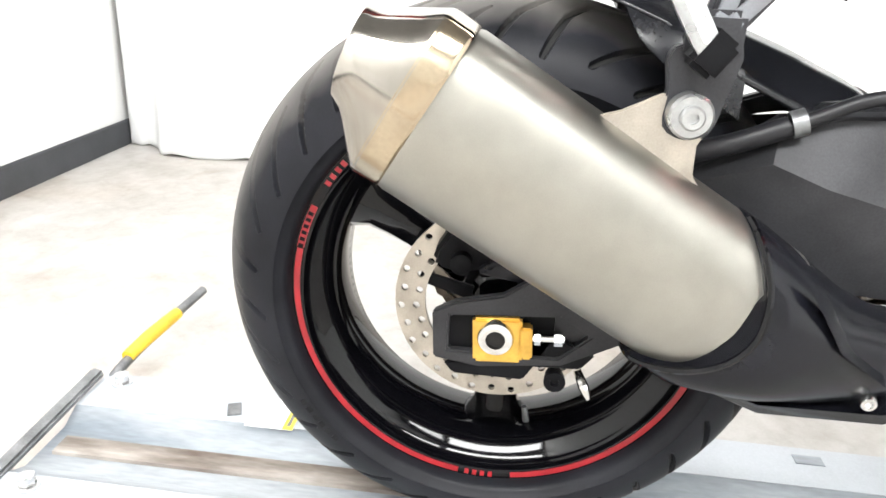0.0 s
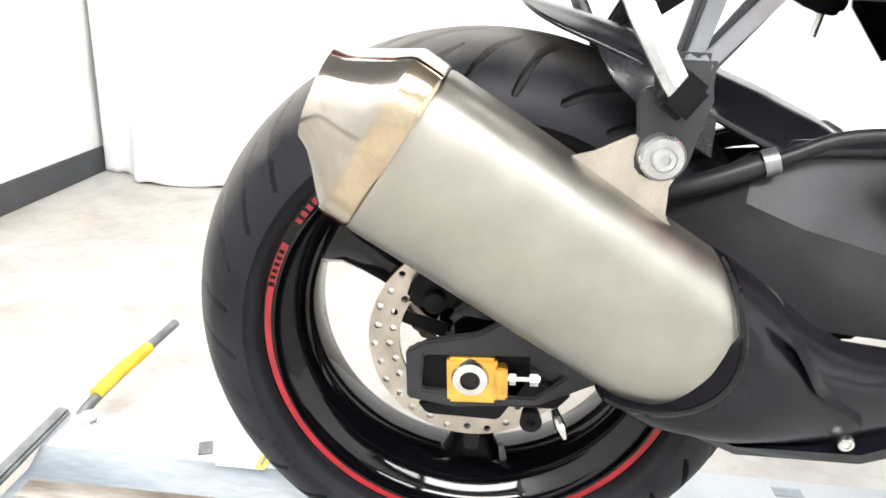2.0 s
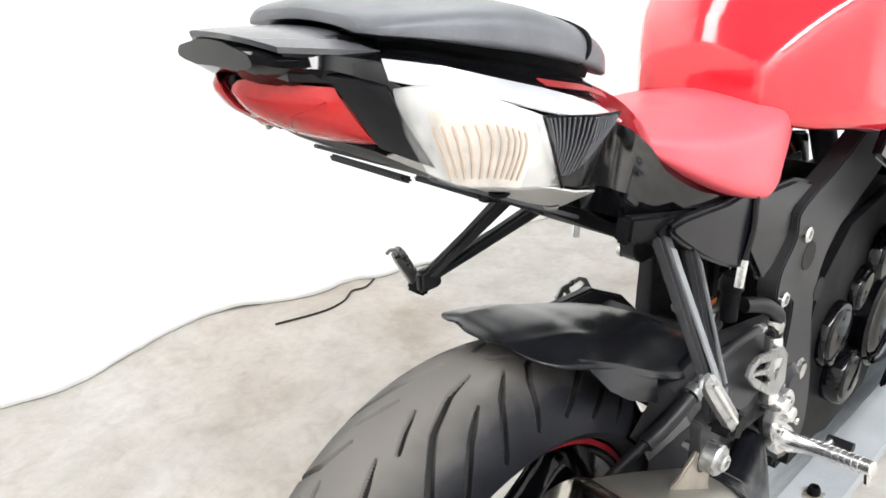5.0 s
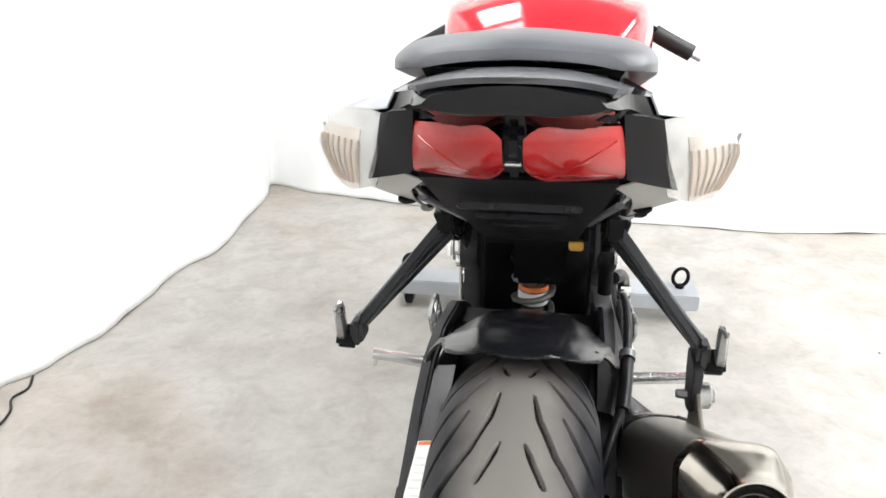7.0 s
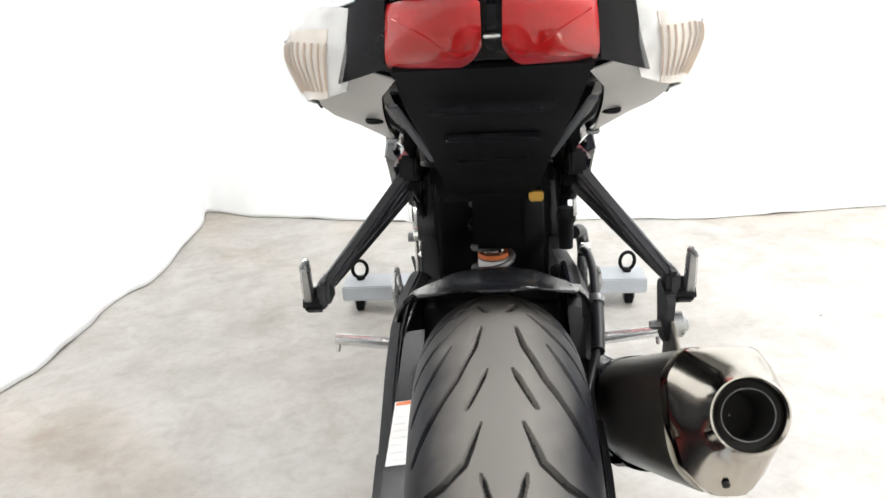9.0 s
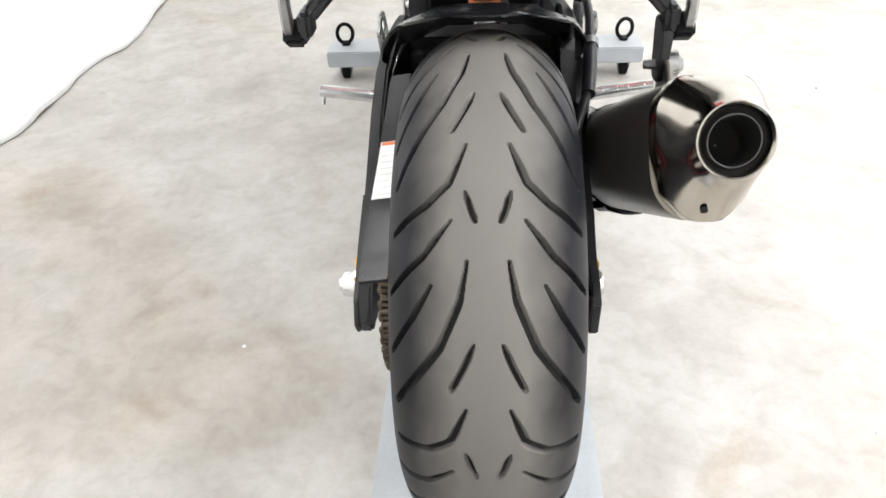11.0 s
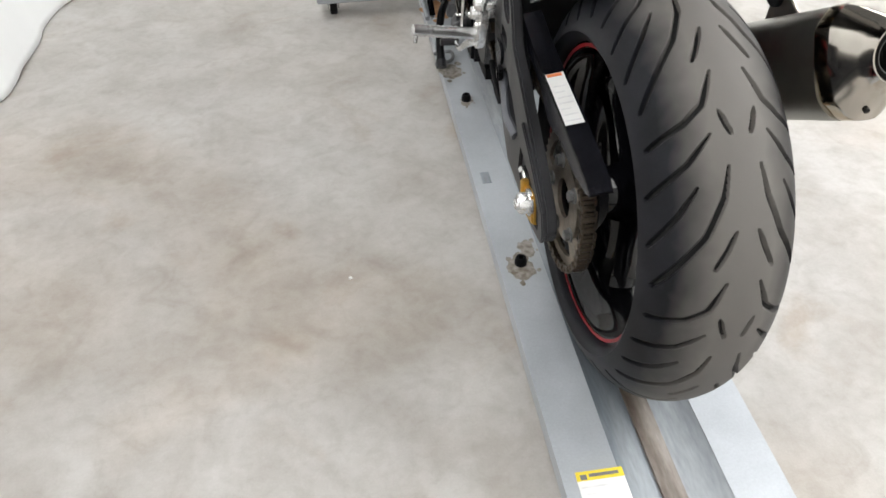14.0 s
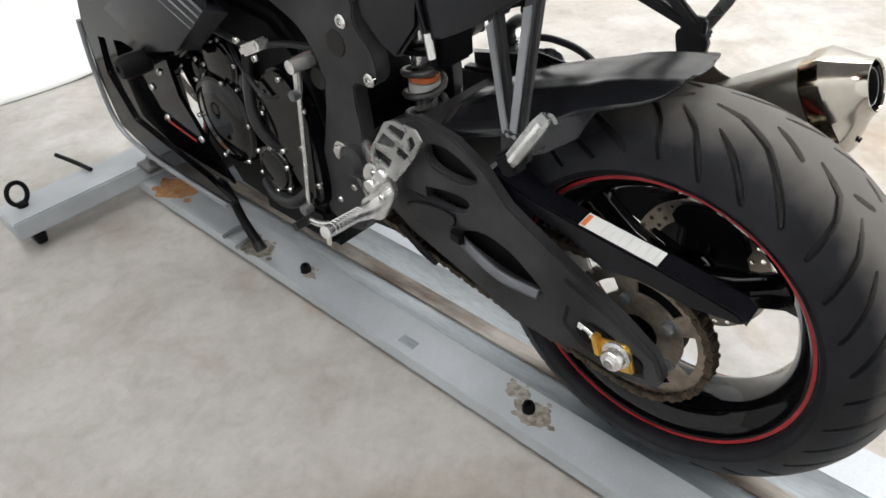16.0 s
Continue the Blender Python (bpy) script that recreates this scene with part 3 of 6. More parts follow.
tagged(tyre, "black road tyre with worn crown and angled grooves")
finish(tyre, 50)

RIM = [(-0.0745, 0.2235), (-0.0750, 0.2165), (-0.0725, 0.2125), (-0.066, 0.2105), (-0.058, 0.203), (-0.050, 0.192), (-0.030, 0.181), (0.030, 0.181), (0.050, 0.192),
       (0.058, 0.203), (0.066, 0.2105), (0.0725, 0.2125), (0.0750, 0.2165), (0.0745, 0.2235), (0.065, 0.2215), (0.045, 0.207), (-0.045, 0.207), (-0.065, 0.2215)]
part("rim", lathe(RIM, (0, 0, ZC), 120, closed=True), GLOSS, wheel, "gloss black rim")


def spoke(angle):
    """A broad cast spoke that narrows to the middle and forks into the rim."""
    rings = []
    for r, half, thick, off in ((0.030, 0.036, 0.034, 0), (0.060, 0.026, 0.028, 0), (0.100, 0.021, 0.024, 0), (0.135, 0.023, 0.022, 0), (0.160, 0.026, 0.022, 0), (0.178, 0.038, 0.026, 0), (0.188, 0.055, 0.030, 0)):
        a = radians(angle)
        d, s = Vector((0, math.cos(a), math.sin(a))), Vector((0, -math.sin(a), math.cos(a)))
        c = Vector((0, 0, ZC)) + d * r
        rings.append([c + s * half * u + Vector((thick * w, 0, 0)) for u, w in ((-1, 0.35), (-0.7, 0.9), (-0.25, 0.55), (0.25, 0.55), (0.7, 0.9), (1, 0.35), (1, -0.35), (0.7, -0.9), (0.25, -0.55), (-0.25, -0.55), (-0.7, -0.9), (-1, -0.35))])
    return loft(rings)


for a in (-88, 32, 152):
    part("spoke", spoke(a), GLOSS, wheel)


def tape(a0, a1, side, r0=0.2135, r1=0.2200, up=0.0):
    n = max(1, int(abs(a1 - a0) / 3))
    x = side * (0.0757 + up)
    rings = []
    for k in range(n + 1):
        a = radians(a0 + (a1 - a0) * k / n)
        rings.append([(x - side * 0.0012, math.cos(a) * r0, ZC + math.sin(a) * r0), (x, math.cos(a) * r0, ZC + math.sin(a) * r0), (x, math.cos(a) * r1, ZC + math.sin(a) * r1), (x - side * 0.0012, math.cos(a) * r1, ZC + math.sin(a) * r1)])
    return loft(rings)


# Right side, seen from the exhaust side: angle 0 points to the front of the bike.
for a0, a1 in ((168, 262), (278, 350), (358, 362 + 75), (85, 136)):
    part("rim_tape", tape(a0, a1, 1), TAPE, wheel, "red rim tape")
for k in range(4):
    part("rim_tape", tape(139 + k * 2.4, 140.3 + k * 2.4, 1), TAPE, wheel, "short red rim tape bar")
    part("rim_tape", tape(264 + k * 2.4, 265.3 + k * 2.4, 1), TAPE, wheel, "short red rim tape bar")
for k in range(6):
    part("tape_print", tape(156.5 + k * 2.0, 157.6 + k * 2.0, 1, 0.2140, 0.2195, 0.0004), MATT, wheel)
part("rim_tape", tape(154.5, 167.5, 1, 0.2130, 0.2205), TAPE, wheel, "red rim tape with dark print")
for a0, a1 in ((0, 360),):
    part("rim_tape", tape(a0, a1, -1, 0.2145, 0.2195), TAPE, wheel, "red rim tape")


for k in range(6):
    part("sidewall_mark", tape(212 + k * 2.6, 213.7 + k * 2.6, 1, 0.2385, 0.2490, 0.0178), TYRE, tyre)


def drilled_disc(x0, x1, yc, zc, r0, r1, sectors=30):
    """A brake disc with two rows of holes; every other sector shifts them inwards."""
    bm = bmesh.new()
    layers = []
    for x in (x0, x1):
        faces = []
        for s in range(sectors):
            a0, a1 = 2 * math.pi * s / sectors, 2 * math.pi * (s + 1) / sectors
            am = (a0 + a1) / 2
            rm = (r0 + r1) / 2
            for lo, hi in ((r0, rm), (rm, r1)):
                hr = lo + (hi - lo) * (0.62 if s % 2 else 0.42)
                has = True
                corner = []
                for a, r in ((a0, lo), (am, lo), (a1, lo), (a1, (lo + hi) / 2), (a1, hi), (am, hi), (a0, hi), (a0, (lo + hi) / 2)):
                    corner.append((r * math.cos(a), r * math.sin(a)))
                cy, cz = hr * math.cos(am), hr * math.sin(am)
                inner = []
                for y, z in corner:
                    d = math.hypot(y - cy, z - cz)
                    inner.append((cy + (y - cy) / d * 0.0040, cz + (z - cz) / d * 0.0040))
                vo = [bm.verts.new((x, yc + y, zc + z)) for y, z in corner]
                vi = [bm.verts.new((x, yc + y, zc + z)) for y, z in inner]
                for i in range(8):
                    j = (i + 1) % 8
                    bm.faces.new((vo[i], vo[j], vi[j], vi[i]))
                faces.append(vi)
        layers.append(faces)
    for f0, f1 in zip(*layers):
        for i in range(8):
            j = (i + 1) % 8
            bm.faces.new((f0[i], f0[j], f1[j], f1[i]))
    bmesh.ops.remove_doubles(bm, verts=bm.verts, dist=1e-5)
    for r in (r0, r1):
        rim0 = [bm.verts.new((x0, yc + r * math.cos(a), zc + r * math.sin(a))) for a in [math.pi * k / sectors for k in range(2 * sectors)]]
        rim1 = [bm.verts.new((x1, v.co.y, v.co.z)) for v in rim0]
        for i in range(len(rim0)):
            j = (i + 1) % len(rim0)
            bm.faces.new((rim0[i], rim0[j], rim1[j], rim1[i]))
    bmesh.ops.remove_doubles(bm, verts=bm.verts, dist=1e-5)
    return bm


disc = part("brake_disc", drilled_disc(0.068, 0.073, 0, ZC, 0.078, 0.110), DISC, wheel, "drilled steel brake disc")
for k in range(5):
    a = radians(20 + 72 * k)
    part("disc_carrier_arm", bar((0.066, 0.03 * math.cos(a), ZC + 0.03 * math.sin(a)), (0.069, 0.088 * math.cos(a), ZC + 0.088 * math.sin(a)), 0.016, 0.006, 0.001, 0.75), MATT, wheel)
part("valve_stem", tube([(0.018, 0.045, ZC - 0.180), (0.026, 0.043, ZC - 0.165), (0.03, 0.040, ZC - 0.150)], [0.0045, 0.004, 0.003], 8), STEEL, wheel)

# ---- sprocket and chain ----
SPX = -0.112


def sprocket_outline(r, teeth):
    pts = []
    for k in range(teeth * 4):
        a = 2 * math.pi * k / (teeth * 4)
        pts.append(((r + (0.0045 if k % 4 in (1, 2) else -0.003)) * math.cos(a), ZC + (r + (0.0045 if k % 4 in (1, 2) else -0.003)) * math.sin(a)))
    return pts


windows = []
for k in range(5):
    a0 = 72 * k + 10
    arc = [radians(a0 + 50 * i / 6) for i in range(7)]
    windows.append([(0.088 * math.cos(a), ZC + 0.088 * math.sin(a)) for a in arc] + [(0.066 * math.cos(a), ZC + 0.066 * math.sin(a)) for a in arc[::-1]])
hole = [[(0.03 * math.cos(a), ZC + 0.03 * math.sin(a)) for a in [2 * math.pi * k / 24 for k in range(24)]]]
sprocket = part("rear_sprocket", plate(sprocket_outline(0.104, 43), SPX - 0.003, SPX + 0.003, windows + hole, 0.0), SPROCKET, wheel, "worn steel chain sprocket")
part("sprocket_carrier", lathe([(-0.105, 0.024), (-0.105, 0.05), (-0.100, 0.058), (-0.08, 0.06), (-0.06, 0.04)], (0, 0, ZC), 40), MATT, wheel)
for k in range(5):
    a = radians(72 * k - 5)
    part("sprocket_bolt", bolt((SPX - 0.003, 0.058 * math.cos(a), ZC + 0.058 * math.sin(a)), (-1, 0, 0), 0.0085, 0.010, True), STEEL, wheel)


def link_mesh():
    bm = bmesh.new()
    o = [(-0.0105, 0)] + [(-0.0078 + 0.0062 * math.cos(a), 0.0062 * math.sin(a)) for a in (2.2, 1.5)] + [(0, 0.0042)] + [(0.0078 + 0.0062 * math.cos(a), 0.0062 * math.sin(a)) for a in (1.5, 0.8)] + [(0.0140, 0)]
    o = o + [(y, -z) for y, z in o[-2:0:-1]]
    for x0, x1 in ((-0.011, -0.009), (0.009, 0.011)):
        plate(o, x0, x1, bm=bm)
    for y in (-0.0078, 0.0078):
        lathe([(-0.0125, 0), (-0.0125, 0.0035), (0.0125, 0.0035), (0.0125, 0)], (0, y, 0), 6, bm=bm)
    lathe([(-0.009, 0.0052), (0.009, 0.0052)], (0, 0.0, 0), 8, bm=bm)
    return bm


FS = (0.55, 0.375)
chain_path = []
for k in range(60):
    a = radians(98 + (272 - 98) * k / 59)
    chain_path.append((0.106 * math.cos(a), ZC + 0.106 * math.sin(a)))
for k in range(1, 40):
    chain_path.append((FS[0] * k / 40, (ZC - 0.106) + (FS[1] - 0.036 - ZC + 0.106) * k / 40 - 0.012 * math.sin(math.pi * k / 40)))
for k in range(12):
    a = radians(-85 + 170 * k / 11)
    chain_path.append((FS[0] + 0.036 * math.cos(a), FS[1] + 0.036 * math.sin(a)))
for k in range(1, 40):
    chain_path.append((FS[0] * (1 - k / 40), (FS[1] + 0.036) + (ZC + 0.106 - FS[1] - 0.036) * k / 40))
chain = part("drive_chain", lathe([(SPX - 0.010, 0.0), (SPX - 0.010, 0.026), (SPX + 0.010, 0.026), (SPX + 0.010, 0.0)], (0, *FS), 20), CHAIN, bike, "oily brown roller chain")
first_link = None
pts = [Vector((0, y, z)) for y, z in chain_path + chain_path[:1]]
run = [0.0]
for a, b in zip(pts, pts[1:]):
    run.append(run[-1] + (b - a).length)
count = int(run[-1] / 0.0158)
for k in range(count):
    s = run[-1] * k / count
    i = max(0, min(len(pts) - 2, int(np.searchsorted(run, s)) - 1))
    d = pts[i + 1] - pts[i]
    q = pts[i] + d * ((s - run[i]) / max(d.length, 1e-6))
    if first_link is None:
        first_link = part("chain_link", link_mesh(), CHAIN, chain)
        link = first_link
    else:
        link = new("chain_link", first_link.data)
        link.parent = chain
    grow = 1.0 if k % 2 else 0.82
    link.matrix_basis = pose(SPX, q.y, q.z, math.degrees(math.atan2(d.z, d.y))) @ Matrix.Diagonal((grow, 1, 1, 1))

# ---- swingarm, hugger, guards ----
def sheared(bm):
    """The left arm closes in towards its pivot."""
    for v in bm.verts:
        v.co.x += 0.13 * max(0.0, v.co.y - 0.20)
    return bm


arm_out = [(0.52, 0.46), (0.449, 0.535), (0.38, 0.569), (0.30, 0.566), (0.236, 0.541), (0.19, 0.502), (0.099, 0.454), (0.003, 0.404), (-0.050, 0.370), (-0.066, 0.340), (-0.060, 0.320), (-0.03, 0.314), (0.04, 0.306), (0.12, 0.296), (0.18, 0.298), (0.235, 0.315), (0.30, 0.325), (0.42, 0.342), (0.50, 0.375)]
arm_hole = soft([(0.301, 0.391), (0.257, 0.425), (0.201, 0.428), (0.163, 0.408), (0.132, 0.382), (0.167, 0.375), (0.235, 0.378)], 3)
arm_slot = soft([(0.405, 0.436), (0.328, 0.464), (0.27, 0.470), (0.293, 0.442), (0.356, 0.432)], 3)
arm_brace = soft([(0.36, 0.530), (0.31, 0.540), (0.25, 0.520), (0.285, 0.500), (0.35, 0.500)], 3)
swingarm = part("swingarm", sheared(plate(arm_out, -0.158, -0.140, [arm_hole, arm_slot, arm_brace], 0.005)), ARM, bike, "black braced alloy swingarm")
# Dark sheet added behind the openings, standing for the shade inside the arm.
part("arm_dark_backing", sheared(plate([(0.43, 0.350), (0.43, 0.50), (0.36, 0.545), (0.25, 0.530), (0.12, 0.44), (0.11, 0.36), (0.19, 0.315), (0.30, 0.335)], -0.1385, -0.1355, bevel=0)), MATT, swingarm)
# Flat dark plate paints the shaded slot onto the arm.
part("axle_slot_shade", sheared(plate(soft([(0.035, 0.372), (-0.03, 0.352), (-0.028, 0.330), (0.055, 0.338), (0.068, 0.364)], 3), -0.1615, -0.1595, bevel=0)), MATT, swingarm)
part("arm_rib", sheared(tube([(-0.157, 0.30, 0.396), (-0.159, 0.25, 0.381), (-0.160, 0.19, 0.374), (-0.159, 0.135, 0.376)], 0.008, 8, 4, flat=0.6)), MID_ALLOY, swingarm, "grey chamfer below the opening")
part("arm_pad", sheared(plate(soft([(0.42, 0.40), (0.36, 0.428), (0.30, 0.436), (0.31, 0.405), (0.38, 0.375)], 3), -0.164, -0.158, (), 0.002)), SATIN, swingarm)
part("arm_clip", sheared(block((-0.165, 0.292, 0.402), (0.012, 0.026, 0.020), 0.003)), MATT, swingarm)
arm_right = [(0.05, 0.33), (0.05, 0.38), (0.06, 0.404), (0.11, 0.455), (0.165, 0.505), (0.23, 0.525), (0.31, 0.540), (0.405, 0.545), (0.50, 0.53), (0.50, 0.40), (0.40, 0.418), (0.29, 0.425), (0.22, 0.395), (0.12, 0.355)]
right_arm = part("right_arm", plate(arm_right, 0.100, 0.128, (), 0.006), ARM, swingarm)
# outer skin of the right arm: a bulged side, a ridge and a facet that slopes up and inwards
part("facet", loft([[(0.129, 0.150, 0.440), (0.134, 0.153, 0.500), (0.133, 0.156, 0.515), (0.118, 0.162, 0.524), (0.10, 0.165, 0.526)],
                    [(0.129, 0.215, 0.440), (0.139, 0.215, 0.500), (0.147, 0.217, 0.540), (0.124, 0.225, 0.566), (0.10, 0.228, 0.574)],
                    [(0.129, 0.262, 0.425), (0.146, 0.262, 0.485), (0.156, 0.263, 0.524), (0.126, 0.268, 0.576), (0.10, 0.270, 0.584)],
                    [(0.129, 0.346, 0.420), (0.145, 0.346, 0.462), (0.156, 0.346, 0.504), (0.128, 0.346, 0.582), (0.10, 0.346, 0.590)],
                    [(0.129, 0.49, 0.41), (0.130, 0.49, 0.46), (0.132, 0.49, 0.50), (0.128, 0.49, 0.556), (0.10, 0.49, 0.56)]], cap=False, closed=False), ARM, swingarm, "", 20)
part("cross_tube", block((0, 0.395, 0.475), (0.27, 0.09, 0.125), 0.02), ARM, swingarm)
part("pivot", lathe([(-0.15, 0), (-0.15, 0.018), (-0.14, 0.03), (0.13, 0.03), (0.14, 0.018), (0.14, 0)], (0, 0.54, 0.435), 24), ARM, swingarm)
part("torque_bracket", plate([(-0.05, 0.312), (0.085, 0.318), (0.098, 0.335), (0.06, 0.352), (0.03, 0.30), (-0.04, 0.30)], 0.128, 0.134, (), 0.002), MATT, swingarm)
# Dark plate added to fill the right slot with painted shade.
part("axle_recess_shade", plate([(-0.054, 0.322), (-0.054, 0.372), (0.064, 0.380), (0.100, 0.356), (0.064, 0.326)], 0.122, 0.1265, bevel=0), MATT, swingarm)

part("arm_end", sheared(plate([(-0.066, 0.335), (-0.052, 0.366), (0.02, 0.402), (0.092, 0.430), (0.110, 0.37), (0.09, 0.312), (0.0, 0.306), (-0.058, 0.318)], -0.163, -0.156, [[(-0.040, 0.330), (-0.034, 0.356), (0.03, 0.378), (0.084, 0.386), (0.088, 0.352), (0.06, 0.330), (0.0, 0.318)]], 0.002)), ARM, swingarm)
part("arm_end", plate([(-0.063, 0.368), (-0.041, 0.381), (0.004, 0.392), (0.050, 0.425), (0.13, 0.45), (0.16, 0.39), (0.118, 0.350), (0.066, 0.322), (-0.015, 0.312), (-0.060, 0.318)], 0.126, 0.137, [[(-0.046, 0.328), (-0.046, 0.366), (0.060, 0.374), (0.090, 0.356), (0.062, 0.330)]], 0.002), ARM, swingarm)

# gold chain adjusters with their screws
for side, tilt in ((1, 4), (-1, -16)):
    x = 0.1305 if side > 0 else -0.157
    adj = part("chain_adjuster", block((x + side * 0.005, 0.002, 0.345 if side > 0 else 0.343), (0.012, 0.048, 0.048), 0.003, (tilt, 0, 0)), GOLD, bike, "gold anodised chain adjuster block")
    part("adjuster_lip", block((x + side * 0.008, 0.030, 0.347 if side > 0 else 0.350), (0.015, 0.011, 0.034), 0.002, (tilt, 0, 0)), GOLD, adj)
    d = Vector((0, math.cos(radians(tilt if side > 0 else 22)), math.sin(radians(tilt if side > 0 else 22))))
    c = Vector((x + side * 0.006, 0.034, 0.350 if side > 0 else 0.356))
    part("adjuster_screw", tube([c, c + d * 0.026], 0.004, 10, 1), CHROME, adj)
    part("adjuster_nut", lathe([(0, 0), (0, 0.007), (0.006, 0.007), (0.006, 0)], c + d * 0.003, 6, turn=towards(d)), CHROME, adj)
    part("adjuster_nut", lathe([(0, 0), (0, 0.0075), (0.008, 0.0075), (0.008, 0.004), (0.010, 0.004), (0.010, 0)], c + d * 0.022, 6, turn=towards(d)), CHROME, adj)
part("axle", lathe([(0.10, 0.0095), (0.135, 0.0095), (0.1475, 0.0095), (0.1475, 0.0125), (0.146, 0.0165), (0.143, 0.018), (0.141, 0.018), (0.139, 0.019), (0.136, 0.019), (0.13, 0.019)], (0, 0, ZC - 0.002), 40), CHROME, bike, "hollow steel rear axle")
# Dark disc closes the axle and paints in its shaded bore.
part("axle_bore", lathe([(0.1422, 0), (0.1422, 0.0094), (0.146, 0.0094)], (0, 0, ZC - 0.002), 24), DARK, bike)
part("axle_nut", lathe([(-0.165, 0.0), (-0.165, 0.021), (-0.169, 0.021), (-0.169, 0.0165), (-0.181, 0.0165), (-0.184, 0.0145), (-0.184, 0.009), (-0.188, 0.009), (-0.189, 0.007), (-0.176, 0.006), (-0.176, 0)], (0, 0, ZC - 0.002), 24), ALU, bike, "steel axle nut")

# rear brake caliper and its bracket
caliper = part("rear_caliper", plate(soft([(-0.07, 0.405), (-0.045, 0.448), (-0.005, 0.462), (0.04, 0.45), (0.05, 0.42), (0.0, 0.405), (-0.04, 0.395)], 3), 0.055, 0.098, (), 0.006), MATT, bike, "black rear brake caliper")
part("caliper_screw", lathe([(0.098, 0), (0.098, 0.011), (0.110, 0.011), (0.112, 0.008), (0.112, 0)], (0, -0.040, 0.408), 16), MATT, caliper)
part("caliper_screw", bolt((0.098, -0.018, 0.437), (1, 0, 0), 0.008, 0.007), STEEL, caliper)
part("caliper_cover", plate([(-0.025, 0.405), (0.03, 0.445), (0.09, 0.45), (0.12, 0.42), (0.02, 0.398)], 0.098, 0.122, (), 0.004), SATIN, caliper)
part("bleed_nipple", tube([(0.103, 0.086, 0.300), (0.110, 0.094, 0.285), (0.112, 0.100, 0.272)], [0.004, 0.0055, 0.002], 8), CHROME, caliper)
part("sliding_pin_boot", lathe([(0.115, 0), (0.115, 0.009), (0.130, 0.011), (0.132, 0.011), (0.132, 0.005), (0.128, 0.004), (0.128, 0)], (0, 0.062, 0.300), 16), MATT, caliper)

# hugger over the tyre
HUGGER = [(0.014, 0.6905, 0.030, 0.689), (0.019, 0.6910, 0.060, 0.685), (0.032, 0.690, 0.080, 0.677), (0.050, 0.687, 0.091, 0.669), (0.090, 0.678, 0.100, 0.655), (0.122, 0.669, 0.106, 0.643), (0.152, 0.657, 0.112, 0.624), (0.180, 0.649, 0.116, 0.606), (0.250, 0.624, 0.118, 0.574), (0.310, 0.598, 0.114, 0.552), (0.370, 0.563, 0.104, 0.536)]


def hugger():
    """A blade over the tyre, cut square behind, whose skirts drop and widen towards the front; two soft creases run along it."""
    ys = [r[0] for r in HUGGER]
    rows = []
    for k in range(31):
        y = 0.014 + 0.356 * (k / 30) ** 1.35
        top, wide, edge = (float(np.interp(y, ys, [r[i] for r in HUGGER])) for i in (1, 2, 3))
        row = []
        for i in range(29):
            u = -1 + i / 14
            a = abs(u)
            crease = 0.0025 * math.exp(-((a - 0.52) / 0.09) ** 2) * min(1, (y - 0.01) / 0.06)
            row.append((wide * u, y + 0.006 * a ** 3 * (1 - k / 30), top - (top - edge) * a ** 2.3 + crease))
        rows.append(row)
    return loft(rows, closed=False)


hug = part("hugger", hugger(), SHINY, bike, "satin black rear hugger over the tyre")
hug.modifiers.new("thickness", "SOLIDIFY").thickness = 0.003
part("hugger_flange", shell(loft([[(-0.096, 0.100, 0.656), (-0.112, 0.104, 0.642), (-0.124, 0.110, 0.622)], [(-0.110, 0.15, 0.630), (-0.124, 0.15, 0.612), (-0.134, 0.152, 0.590)], [(-0.114, 0.20, 0.605), (-0.126, 0.20, 0.588), (-0.134, 0.20, 0.565)]], closed=False), 0.003), SHINY, hug, "", 60)
part("hugger_flange", shell(loft([[(0.086, 0.082, 0.666), (0.104, 0.088, 0.650), (0.116, 0.100, 0.630)], [(0.104, 0.13, 0.645), (0.114, 0.13, 0.632), (0.119, 0.13, 0.605)], [(0.112, 0.19, 0.610), (0.117, 0.19, 0.598), (0.119, 0.19, 0.570)]], closed=False), 0.003), SHINY, hug, "", 60)

# chain guard with its white label
GUARD = [(0.24, 0.530), (0.17, 0.514), (0.0973, 0.5035), (-0.021, 0.4905), (-0.09, 0.481), (-0.125, 0.475), (-0.139, 0.467), (-0.130, 0.459), (-0.068, 0.452), (0.003, 0.457), (0.051, 0.448), (0.107, 0.475), (0.23, 0.50)]
guard = part("chain_guard", plate(GUARD, -0.1335, -0.129, (), 0.0015), SATIN, bike, "black plastic chain guard with a white label")
part("guard_top", loft([[(-0.1335, y, z), (-0.103, y, z + 0.004), (-0.103, y, z), (-0.1335, y, z - 0.004)] for y, z in GUARD[:7]]), SATIN, guard)


def on_guard(y0, y1, x0, x1, lift):
    z = lambda y, x: 0.4905 + (y + 0.021) * 0.1099 + (x + 0.1335) / 0.0305 * 0.004 + lift
    return loft([[(x0, y, z(y, x0)), (x1, y, z(y, x1)), (x1, y, z(y, x1) - 0.0005), (x0, y, z(y, x0) - 0.0005)] for y in (y0, y1)])


label = part("label", on_guard(-0.020, 0.094, -0.1325, -0.1065, 0.0008), PAPER, guard, "white printed warning label")
part("label_flash", on_guard(0.086, 0.0925, -0.131, -0.110, 0.0014), ORANGE, label, "orange printed flash")
for k in range(7):
    part("label_print", on_guard(-0.013 + 0.0125 * k, -0.0108 + 0.0125 * k, -0.130, -0.109 - 0.006 * (k % 3 == 2), 0.0014), INK, label)

